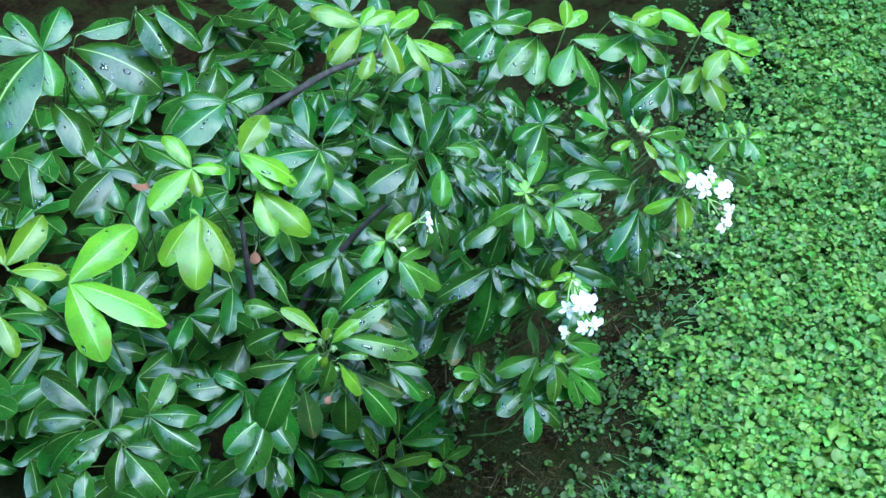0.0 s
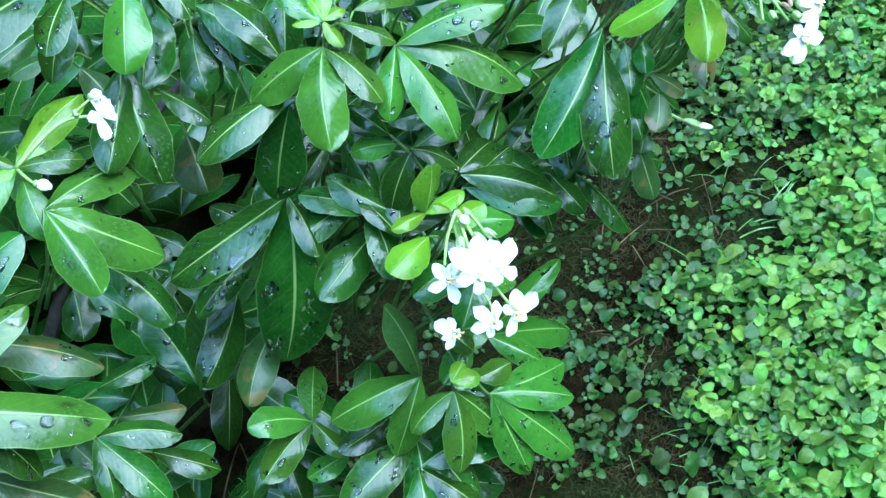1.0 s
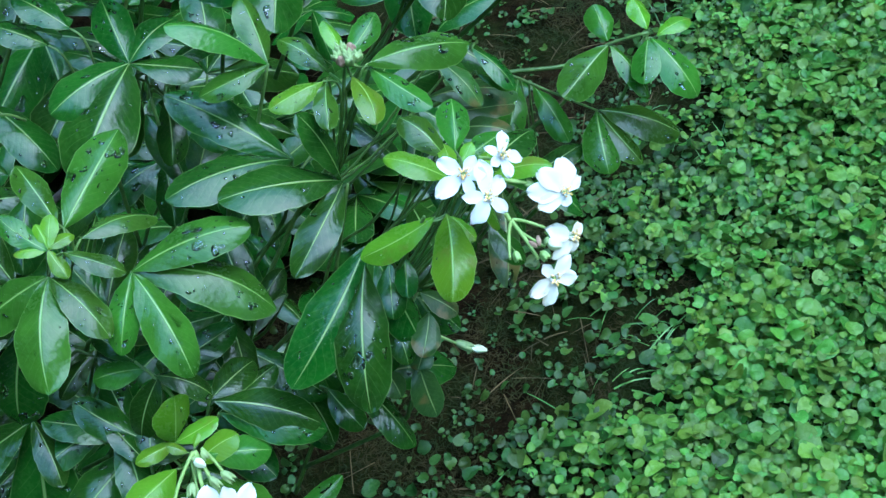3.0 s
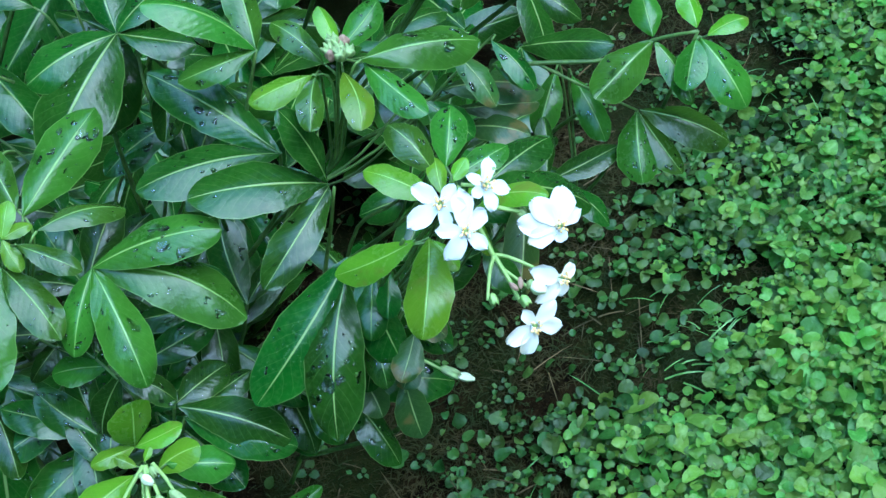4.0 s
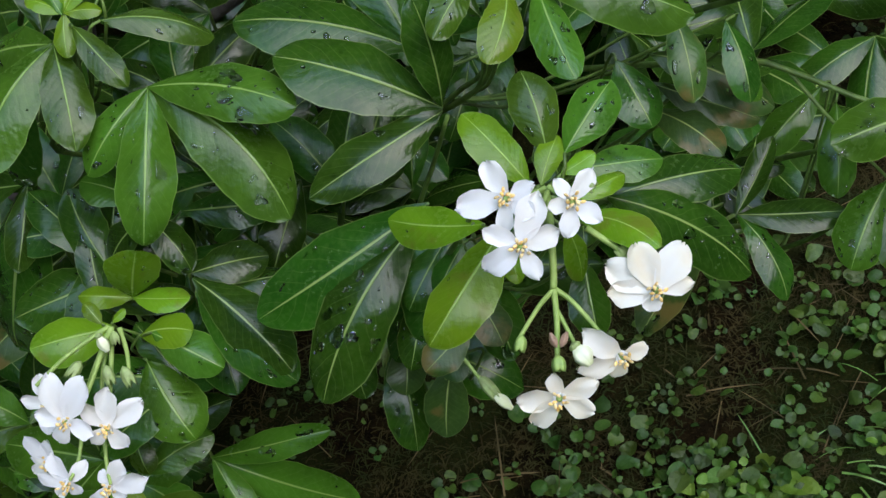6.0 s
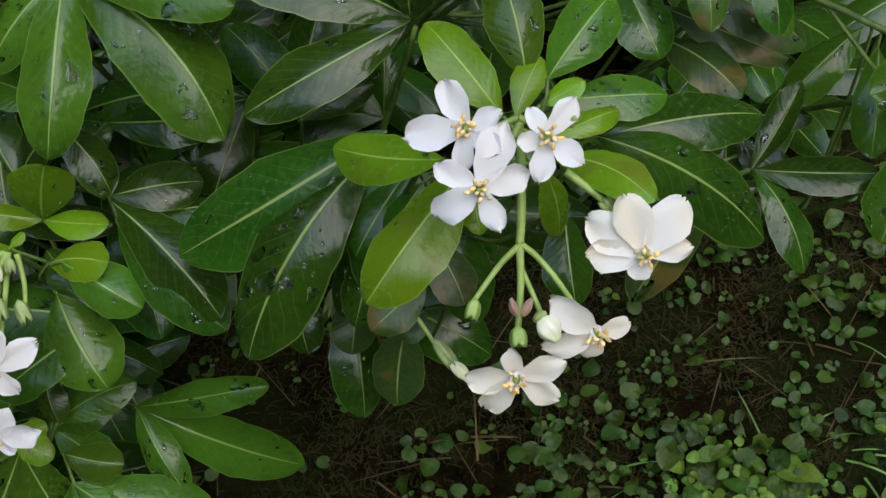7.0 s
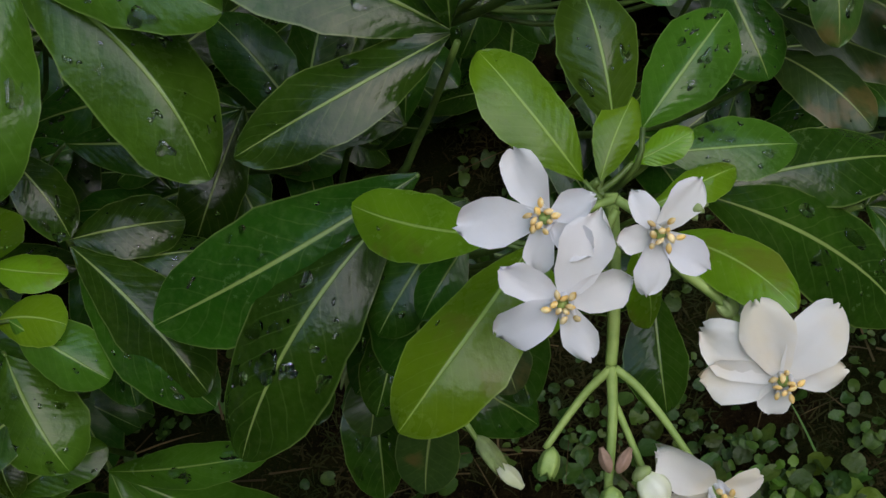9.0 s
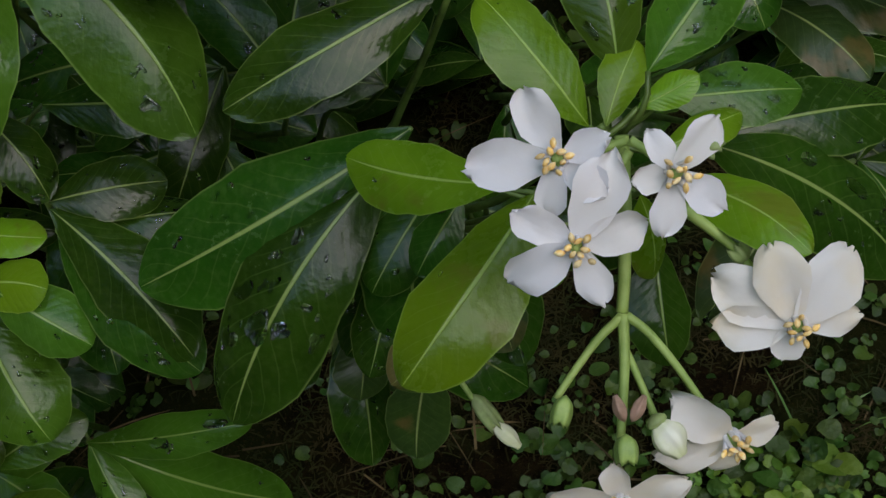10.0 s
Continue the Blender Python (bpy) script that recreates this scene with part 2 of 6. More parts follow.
def ground():
    ticks = [-60, -20, -8, -4, -2.5] + [-1.6 + 0.04 * i for i in range(91)] + [2.6, 4, 8, 20, 60]
    n = len(ticks)
    verts = [(x, y, height(x, y)) for y in ticks for x in ticks]
    faces = [(j * n + i, j * n + i + 1, (j + 1) * n + i + 1, (j + 1) * n + i) for j in range(n - 1) for i in range(n - 1)]
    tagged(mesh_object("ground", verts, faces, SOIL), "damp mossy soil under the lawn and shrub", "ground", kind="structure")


ground()


def sky_blocker():
    """Plain tall ring added outside the view to block sky light, closest on the shrub side; the sky is open above it.
    """
    rng = random.Random(9)
    n, rings = 96, (0.0, 0.3, 0.6, 0.85, 1.0)
    verts = []
    for part_up in rings:
        for i in range(n):
            a = 6.2832 * i / n
            near = max(0.0, math.cos(a - radians(138))) ** 0.6
            tall = 5.4 + 0.4 * near + 0.4 * math.sin(7 * a)
            r = 5.5 - 3.2 * near + 0.2 * math.sin(5 * a) + rng.uniform(-0.12, 0.12) - (0.2 + 1.2 * near) * part_up
            verts.append((r * math.cos(a), r * math.sin(a), part_up * tall + (rng.uniform(-0.4, 0.5) if part_up == 1.0 else 0)))
    faces = [(j * n + i, (j + 1) * n + i, (j + 1) * n + (i + 1) % n, j * n + (i + 1) % n) for j in range(len(rings) - 1) for i in range(n)]
    tagged(mesh_object("backdrop", verts, faces, BLOCKER), "tall unseen dark green ring added to block sky light", "hedge", kind="structure")



sky_blocker()


def disc(rng, c, r, nrm_tilt, turn, notch):
    """A small round leaf, folded along its middle, domed, wavy at its edge, with a notch where its stalk joins."""
    k, slim = 12, rng.uniform(0.92, 1.3)
    fold, dome, wave, ph = rng.uniform(0.0, 0.42), rng.uniform(0.12, 0.45), rng.uniform(0.0, 0.10), rng.uniform(0, 6.28)
    m = Matrix.Translation(c) @ pose(0, 0, 0, 0, 0, turn) @ pose(0, 0, 0, nrm_tilt, rng.gauss(0, 16), 0)
    pts = [m @ Vector((0, 0, 0))]
    egg = 0.0 if notch > 0.3 else rng.uniform(0.2, 0.45)
    for i in range(k):
        a = 2 * math.pi * i / k
        q = r * (1 - notch * max(0, math.cos(a)) ** 6) * (1 + wave * math.sin(4 * a + ph)) * rng.uniform(0.95, 1.05)
        x, y = q * math.cos(a) * slim, q * math.sin(a) / slim * (1 - egg * math.cos(a))
        pts.append(m @ Vector((x, y, fold * abs(y) - dome * r * math.cos(a) ** 2 + wave * r * math.sin(3 * a + ph))))
    return pts, [(0, 1 + i, 1 + (i + 1) % k) for i in range(k)]


def gather(name, pieces, mat, label, category):
    verts, faces = [], []
    for pts, fs in pieces:
        o = len(verts)
        verts += pts
        faces += [tuple(o + i for i in f) for f in fs]
    return tagged(mesh_object(name, verts, faces, mat), label, category, kind="stuff")


def ribbon(rng, root, way, length, w, sag):
    """A narrow blade that bends over, three cross rows and a point."""
    side = Vector((-way.y, way.x, 0))
    side = side.normalized() if side.length > 1e-6 else Vector((1, 0, 0))
    pts = []
    for i in range(4):
        u = i / 4
        p = root + way * length * u - Vector((0, 0, sag * length * u * u))
        pts += [p - side * w * (1 - 0.4 * u), p + side * w * (1 - 0.4 * u) + Vector((0, 0, w * 0.4))]
    pts.append(root + way * length - Vector((0, 0, sag * length)))
    return pts, [(0, 1, 3, 2), (2, 3, 5, 4), (4, 5, 7, 6), (6, 7, 8)]


def lawn():
    rng = random.Random(5)
    leaves, shade_leaves, blades, straw, moss = [], [], [], [], []
    for i in range(68000):
        x, y = rng.uniform(-0.6, 1.25), rng.uniform(-0.3, 1.1)
        d = lawn_side(x, y)
        bare = noise.noise(Vector((x * 9, y * 9, 7.0)))
        share = min(1.0, max(0.10, (d + 0.06) / 0.19)) * (0.25 if bare > 0.14 and d < 0.15 else 1.0)
        if d < -0.3 or rng.random() > share or rng.random() > min((1.25 - x) / 0.25, (1.1 - y) / 0.25, (y + 0.3) / 0.06, 1.0):
            continue
        lush = min(1.0, max(0.0, d / 0.22))
        layer = rng.random()
        r = (0.0036 + 0.0068 * rng.random() ** 1.7 + (0.003 if rng.random() < 0.05 else 0)) * (0.72 + 0.28 * lush)
        z = height(x, y) + 0.004 + layer * (0.012 + 0.034 * lush)
        turn, lean = rng.uniform(0, 360), rng.gauss(0, 27)
        # closer to the shrub more leaves take the colour with its shade painted in
        kind = shade_leaves if rng.random() > (d - 0.035) / 0.15 else leaves
        if rng.random() < 0.40:
            for k in range(3):
                a = radians(turn + 120 * k)
                kind.append(disc(rng, Vector((x + 0.95 * r * math.cos(a), y + 0.95 * r * math.sin(a), z)), r * 0.75, rng.uniform(-26, 26), math.degrees(a) + 180, 0.5))
        else:
            kind.append(disc(rng, Vector((x, y, z)), r, lean, turn, 0.08 if rng.random() < 0.6 else 0.55))
    for i in range(42000):
        x, y = rng.gauss(0.45, 0.85), rng.gauss(0.25, 0.85)
        d = lawn_side(x, y)
        if (-0.6 < x < 1.08 and -0.27 < y < 0.93) or rng.random() > min(1.0, max(0.0, d / 0.2)):
            continue
        leaves.append(disc(rng, Vector((x, y, height(x, y) + rng.uniform(0.004, 0.03))), rng.uniform(0.007, 0.014), rng.gauss(0, 34), rng.uniform(0, 360), 0.5))
    for i in range(60000):
        x, y = rng.uniform(-0.6, 1.5), rng.uniform(-0.45, 1.35)
        d = lawn_side(x, y)
        thick = noise.noise(Vector((x * 5, y * 5, 9.0)))
        if d < 0.03 or rng.random() > 0.10 + 0.5 * min(1.2, d) + 0.35 * thick * min(1.0, d / 0.15):
            continue
        a = rng.uniform(0, 6.28)
        way = Vector((math.cos(a) * 0.8, math.sin(a) * 0.8, rng.uniform(0.25, 0.9)))
        blades.append(ribbon(rng, Vector((x, y, height(x, y) + 0.004)), way, rng.uniform(0.022, 0.060), rng.uniform(0.0004, 0.0009), rng.uniform(0.2, 0.9)))
    for i in range(950):
        x, y = rng.uniform(-0.7, 0.9), rng.uniform(-0.2, 0.9)
        d = lawn_side(x, y)
        if not -0.4 < d < 0.3 or rng.random() > (1.0 if d < 0.08 else 0.18):
            continue
        a = rng.uniform(0, 6.28)
        way = Vector((math.cos(a), math.sin(a), rng.uniform(0.0, 0.35)))
        straw.append(ribbon(rng, Vector((x, y, height(x, y) + rng.uniform(0.001, 0.012))), way, rng.uniform(0.012, 0.065), rng.uniform(0.0003, 0.0009), rng.uniform(-0.1, 0.3)))
    for i in range(150000):
        x, y = rng.uniform(-0.62, 0.60), rng.uniform(-0.15, 0.75)
        d = lawn_side(x, y)
        tuft = noise.noise(Vector((x * 14, y * 14, 2.2)))
        if not -0.30 < d < 0.24 or rng.random() > 0.55 + 1.2 * tuft - (1.5 * d if d > 0.05 else 0):
            continue
        a = rng.uniform(0, 6.28)
        way = Vector((math.cos(a), math.sin(a), rng.uniform(0.1, 1.3))).normalized()
        moss.append(ribbon(rng, Vector((x, y, height(x, y))), way, rng.uniform(0.006, 0.020), rng.uniform(0.0003, 0.0007), rng.uniform(0.2, 1.0)))
    gather("lawn_leaves", leaves, LAWN, "small round green lawn weed and clover leaves", "lawn")
    gather("shrub_shade_leaves", shade_leaves, SHADE_LEAF, "round lawn leaves near the shrub, its shade put into their darker green", "weed")
    gather("grass", blades, BLADE, "thin green grass blades among the clover", "grass")
    gather("moss", moss, MOSS, "brown and olive moss on the bare soil", "moss")
    gather("straw", straw, STRAW, "dry brown straw and moss on bare soil", "straw")


lawn()

# ---- the shrub
CORE = Vector((-0.50, 0.48, 0.0))
shrub = tagged(new("shrub"), "wet evergreen shrub with glossy leaves and white flowers beside a lawn", "shrub")
shrub.location = CORE
drops = []
drop_rng = random.Random(11)


def part(name, verts, faces, mat, parent, origin, label="", uvs=None):
    """One mesh under a thing or part, with its origin at a place in the world."""
    origin = Vector(origin)
    ob = mesh_object(name, [Vector(v) - origin for v in verts], faces, mat, uvs=uvs)
    base = Vector((0, 0, 0))
    p = parent
    while p is not None:
        base += p.location
        p = p.parent
    ob.parent, ob.location = parent, origin - base
    return tagged(ob, label) if label else ob


def tube(points, r0, r1, sides=7):
    """A tapered round stem through points, smoothed, closed at its ends."""
    pts = [Vector(p) for p in points]
    path = []
    for i in range(len(pts) - 1):
        a, b = pts[max(0, i - 1)], pts[min(len(pts) - 1, i + 2)]
        p, q = pts[i], pts[i + 1]
        for k in range(4):
            t = k / 4
            path.append(0.5 * (2 * p + (q - a) * t + (2 * a - 5 * p + 4 * q - b) * t * t + (3 * p - a - 3 * q + b) * t ** 3))
    path.append(pts[-1])
    verts, faces = [], []
    n = len(path)
    for i, p in enumerate(path):
        d = (path[min(n - 1, i + 1)] - path[max(0, i - 1)]).normalized()
        x = d.orthogonal().normalized() if i == 0 else (x - d * x.dot(d)).normalized()
        y = d.cross(x)
        r = r0 + (r1 - r0) * i / (n - 1)
        verts += [p + r * (math.cos(6.2832 * k / sides) * x + math.sin(6.2832 * k / sides) * y) for k in range(sides)]
    for i in range(n - 1):
        for k in range(sides):
            faces.append((i * sides + k, i * sides + (k + 1) % sides, (i + 1) * sides + (k + 1) % sides, (i + 1) * sides + k))
    faces.append(tuple(range(sides))[::-1])
    faces.append(tuple((n - 1) * sides + k for k in range(sides)))
    return verts, faces


ROWS_U = (0.0, 0.05, 0.11, 0.18, 0.26, 0.34, 0.42, 0.5, 0.58, 0.66, 0.73, 0.80, 0.86, 0.91, 0.95, 0.98, 1.0)
COLS_V = (-1, -0.82, -0.55, -0.25, -0.05, 0.05, 0.25, 0.55, 0.82, 1)


def leaf_shape(rng, base, tip, ratio, up=Vector((0.22, -0.25, 0.94)), bend=None):
    """A leaflet: wedge base, broad beyond the middle, blunt tip, folded along its rib and arched."""
    base, tip = Vector(base), Vector(tip)
    axis = tip - base
    length = axis.length
    ex = axis.normalized()
    up = (up + Vector((rng.uniform(-0.3, 0.3), rng.uniform(-0.2, 0.2), 0))).normalized()
    ez = (up - ex * up.dot(ex))
    ez = ez.normalized() if ez.length > 0.05 else ex.orthogonal().normalized()
    ey = ez.cross(ex)
    half = ratio * length * 0.56
    arch, fold, bulge = rng.uniform(0.03, 0.11), rng.uniform(-0.52, -0.18), rng.uniform(0.02, 0.08)
    wave, phase, twist = rng.uniform(0.01, 0.05), rng.uniform(0, 6.28), rng.uniform(-0.25, 0.25)
    bow = rng.uniform(-0.05, 0.05)
    bow = bow if bend is None else bend
    top = 0.6 ** 0.9 * 0.4 ** 0.6

    def at(u, v):
        w = half * max(0.035, u ** 0.9 * (1 - u) ** 0.6 / top) if u < 1 else half * 0.05
        w *= 1 + 0.03 * math.sin(15 * u + phase + v) + 0.025 * math.sin(31 * u + 2 * phase - 2 * v)
        y = v * w + bow * length * 4 * u * (1 - u)
        z = arch * length * 4 * u * (1 - u) + fold * abs(v) * w + bulge * w * math.sin(3.0 * abs(v)) + twist * v * w * (u - 0.4)
        z += wave * length * 0.5 * v * math.sin(11 * u + phase + 2.1 * v) - (0.06 * length * (u - 0.7) ** 2 * 4 if u > 0.7 else 0)
        return base + ex * (u * length) + ey * y + ez * z

    return at, ez, length, half


def leaf_mesh(rng, base, tip, ratio, bend=None):
    at, ez, length, half = leaf_shape(rng, base, tip, ratio, bend=bend)
    verts = [at(u, v) for u in ROWS_U for v in COLS_V]
    uvs = [(u, (v + 1) / 2) for u in ROWS_U for v in COLS_V]
    n = len(COLS_V)
    faces = [(i * n + k, (i + 1) * n + k, (i + 1) * n + k + 1, i * n + k + 1) for i in range(len(ROWS_U) - 1) for k in range(n - 1)]
    return verts, faces, uvs, at, ez, length


def wet(at, length, count):
    """Rain beads and short smears lying on a leaf."""
    r = drop_rng
    for _ in range(count):
        u, v = r.uniform(0.3, 0.93), r.choice((-1, 1)) * r.uniform(0.12, 0.8)
        p = at(u, v)
        du, dv = at(min(1, u + 0.02), v) - p, at(u, v + 0.04) - p
        if du.length < 1e-7 or dv.length < 1e-7:
            continue
        ex = du.normalized()
        nz = ex.cross(dv).normalized()
        ey = nz.cross(ex)
        s = length * (0.007 + 0.034 * r.random() ** 3)
        stretch, k = r.uniform(0.8, 1.9), 16
        w2, w3, p2, p3 = r.uniform(0.0, 0.45), r.uniform(0.0, 0.42), r.uniform(0, 6.28), r.uniform(0, 6.28)
        ring = [1 + w2 * math.sin(2 * 6.2832 * i / k + p2) + w3 * math.sin(3 * 6.2832 * i / k + p3) for i in range(k)]
        pts = []
        for lift, grow in ((-0.03, 1.0), (0.10, 0.93), (0.15, 0.70)):
            for i in range(k):
                a = 6.2832 * i / k
                pts.append(p + s * grow * ring[i] * (stretch * math.cos(a) * ex + math.sin(a) * ey) + nz * s * lift)
        pts.append(p + nz * s * 0.165)
        faces = [(q * k + i, q * k + (i + 1) % k, (q + 1) * k + (i + 1) % k, (q + 1) * k + i) for q in range(2) for i in range(k)]
        faces += [(2 * k + i, 2 * k + (i + 1) % k, 3 * k) for i in range(k)] + [tuple(range(k))[::-1]]
        drops.append((pts, faces))


leaf_rng = random.Random(3)


def sprig(hub, leaves):
    """A twig that ends at hub, with its leaflets: (base, tip, width to length, kind) and, where it shows, its sideways bend."""
    rng = leaf_rng
    hub = Vector(hub)
    inward = (Vector((CORE.x, CORE.y, 0.1)) - hub)
    low = hub + inward * 0.08 + Vector((rng.uniform(-0.02, 0.02), rng.uniform(-0.02, 0.02), -0.05))
    root = hub + inward * rng.uniform(0.18, 0.3) + Vector((rng.uniform(-0.05, 0.05), rng.uniform(-0.05, 0.05), -0.12))
    if len(leaves) == 1:
        back = (hub - Vector(leaves[0][1])).normalized()
        verts, faces = tube([hub, hub + back * 0.012 - Vector((0, 0, 0.004)), hub + back * 0.020 - Vector((0, 0, 0.014))], 0.0008, 0.0010, 6)
    else:
        verts, faces = tube([hub, hub.lerp(low, 0.5) + Vector((0, 0, -0.008)), low, low.lerp(root, 0.55)], 0.0009, 0.0016)
    for base, tip, *_ in leaves:
        b = Vector(base)
        if (b - hub).length > 0.004:
            o = len(verts)
            if (b - hub).length < 0.014:
                v, f = tube([b, b.lerp(hub, 0.5) - Vector((0, 0, 0.003)), hub - Vector((0, 0, 0.004))], 0.0006, 0.0009, 5)
            else:
                bend = b + (b - Vector(tip)).normalized() * 0.008 - Vector((0, 0, 0.010))
                v, f = tube([b, bend, bend.lerp(low, 0.6) - Vector((0, 0, 0.012)), low], 0.0006, 0.0010, 5)
            verts += v
            faces += [tuple(o + i for i in q) for q in f]
    twig = part("twig", verts, faces, STEM, shrub, hub)
    for base, tip, ratio, kind, *bend in leaves:
        v, f, uv, at, ez, length = leaf_mesh(rng, base, tip, ratio, *bend)
        part("leaf", v, f, LEAF[kind], twig, base, uvs=uv)
        if length > 0.03:
            wet(at, length, rng.choice((3, 8, 14, 20)) if kind in "mg" else rng.choice((0, 1, 3, 5)))


def blob(a, b, r, rings=5, sides=8):
    """A rounded spindle from a to b."""
    a, b = Vector(a), Vector(b)
    d = b - a
    x = d.orthogonal().normalized()
    y = d.normalized().cross(x)
    verts, faces = [a], []
    for i in range(1, rings):
        t = i / rings
        w = r * math.sin(math.pi * t) ** 0.7
        verts += [a + d * t + w * (math.cos(6.2832 * k / sides) * x + math.sin(6.2832 * k / sides) * y) for k in range(sides)]
    verts.append(b)
    for k in range(sides):
        faces.append((0, 1 + (k + 1) % sides, 1 + k))
        faces.append((len(verts) - 1, 1 + (rings - 2) * sides + k, 1 + (rings - 2) * sides + (k + 1) % sides))
    for i in range(rings - 2):
        for k in range(sides):
            faces.append((1 + i * sides + k, 1 + i * sides + (k + 1) % sides, 1 + (i + 1) * sides + (k + 1) % sides, 1 + (i + 1) * sides + k))
    return verts, faces


def flower(centre, tips):
    """An open white flower: a green ovary, a ring of stamens and one petal for each tip."""
    rng = leaf_rng
    c = Vector(centre)
    ts = [Vector(t) for t in tips]
    nrm = Vector((0, 0, 0))
    for i in range(len(ts)):
        nrm += (ts[i] - c).cross(ts[(i + 1) % len(ts)] - c)
    nrm.normalize()
    if nrm.dot(Vector((0, -0.7, 0.7))) < 0:
        nrm.negate()
    span = sum((t - c).length for t in ts) / len(ts)
    v, f = blob(c - nrm * 0.001, c + nrm * 0.0040, 0.0015)
    head = part("flower", v, f, OVARY, shrub, c, "white five-petalled flower with yellow stamens")
    for t in ts:
        ex = (t - c).normalized()
        ey = nrm.cross(ex).normalized()
        ez = ex.cross(ey)
        length, half = (t - c).length, max((t - c).length, span * 0.9) * rng.uniform(0.24, 0.30)
        curl, lift, ph = rng.uniform(-0.16, 0.16), rng.uniform(0.03, 0.12), rng.uniform(0, 6)
        verts, nv = [], 7
        us = (0.07, 0.18, 0.32, 0.47, 0.62, 0.76, 0.88, 0.96, 1.0)
        for u in us:
            w = half * (u ** 0.95 * (1.012 - u) ** 0.60) / (0.62 ** 0.95 * 0.39 ** 0.60)
            w *= 1 + 0.07 * math.sin(13 * u + 3 * ph)
            for k in range(nv):
                s = 2 * k / (nv - 1) - 1
                nick = 0.05 * length * max(0, math.cos(6 * s + ph)) * max(0, u - 0.7) / 0.3 + 0.05 * length * max(0, u - 0.8) / 0.2 * math.sin(9 * s + 2 * ph) ** 2
                fr = 0.09 * length * u * u * math.sin(5 * s * (1 + 0.3 * math.sin(ph)) + 2 * ph) * abs(s)
                z = fr + lift * length * 4 * u * (1 - u) + curl * length * u * u + 0.22 * w * s * s + 0.03 * length * math.sin(4 * s + 6 * u + ph) * u
                verts.append(c + ex * (u * length - nick - 0.03 * length * s * s) + ey * (w * s) + ez * (z + 0.0004))
        faces = [(i * nv + k, (i + 1) * nv + k, (i + 1) * nv + k + 1, i * nv + k + 1) for i in range(len(us) - 1) for k in range(nv - 1)]
        part("petal", verts, faces, AGED if c.z < 0.54 and c.x > -0.05 else PETAL, head, c)
    av, af, fv, ff = [], [], [], []
    side = nrm.orthogonal().normalized()
    other = nrm.cross(side)
    count = 10
    for i in range(count):
        a = 6.2832 * (i + rng.uniform(-0.35, 0.35)) / count
        out = math.cos(a) * side + math.sin(a) * other
        reach = 0.0013 + 0.0014 * (i % 2) + rng.uniform(-0.0003, 0.0005)
        end = c + nrm * rng.uniform(0.0036, 0.0062) + out * reach
        v, f = tube([c + out * 0.0009, c + out * 0.0016 + nrm * 0.0022, end], 0.00075, 0.00036, 6)
        o = len(fv)
        fv += v
        ff += [tuple(o + q for q in g) for g in f]
        lie = (nrm * rng.uniform(-0.2, 0.9) + out * rng.uniform(0.2, 0.9) + nrm.cross(out) * rng.uniform(-0.6, 0.6)).normalized() * 0.0011
        v, f = blob(end - lie, end + lie, rng.uniform(0.00050, 0.00070), 5, 7)
        o = len(av)
        av += v
        af += [tuple(o + q for q in g) for g in f]
    part("filament_ring", fv, ff, PETAL, head, c)
    part("anther_ring", av, af, ANTHER, head, c, "orange-yellow pollen heads")


def branch(points, r0, r1):
    v, f = tube(points, r0, r1, 9)
    part("limb", v, f, BARK, shrub, points[0], "grey-brown woody stem")


def stalk(points, r0, r1):
    v, f = tube(points, r0 * 0.78, r1 * 0.78, 8)
    part("flower_stalk", v, f, PALE, shrub, points[0])


def bud(a, b, r, kind):
    """A bud of five overlapping lobes; green ones open a little at the tip as a calyx."""
    a, b = Vector(a), Vector(b)
    d = b - a
    x = d.orthogonal().normalized()
    y = d.normalized().cross(x)
    sides, rings, calyx = 20, 8, kind in ("green", "sepal")
    turn = leaf_rng.uniform(0, 6.28)
    verts, faces = [a], []
    for i in range(1, rings + 1):
        t = i / rings
        w = r * (math.sin(math.pi * min(0.93, t)) ** 0.65 if not calyx else (0.55 + 0.5 * math.sin(2.6 * t)) * (1 if t > 0.15 else 0.7))
        for k in range(sides):
            ang = 6.2832 * k / sides
            lobe = math.cos(5 * ang + turn + (1.6 * t if not calyx else 0))
            q = w * (1 + (0.10 + 0.10 * t) * lobe)
            verts.append(a + d * (t + ((0.08 if kind == "green" else 0.20) * lobe * t * t if calyx else 0)) + q * (math.cos(ang) * x + math.sin(ang) * y))
    verts.append(a + d * (0.72 if calyx else 1.02))
    for k in range(sides):
        faces.append((0, 1 + (k + 1) % sides, 1 + k))
        faces.append((len(verts) - 1, 1 + (rings - 1) * sides + k, 1 + (rings - 1) * sides + (k + 1) % sides))
    for i in range(rings - 1):
        for k in range(sides):
            faces.append((1 + i * sides + k, 1 + i * sides + (k + 1) % sides, 1 + (i + 1) * sides + (k + 1) % sides, 1 + (i + 1) * sides + k))
    part("bud", verts, faces, BUDS[kind], shrub, a)
    if kind == "cream":
        v, f = blob(a - d * 0.16, a + d * 0.22, r * 0.72, 5, 10)
        part("calyx", v, f, SEPAL, shrub, a)


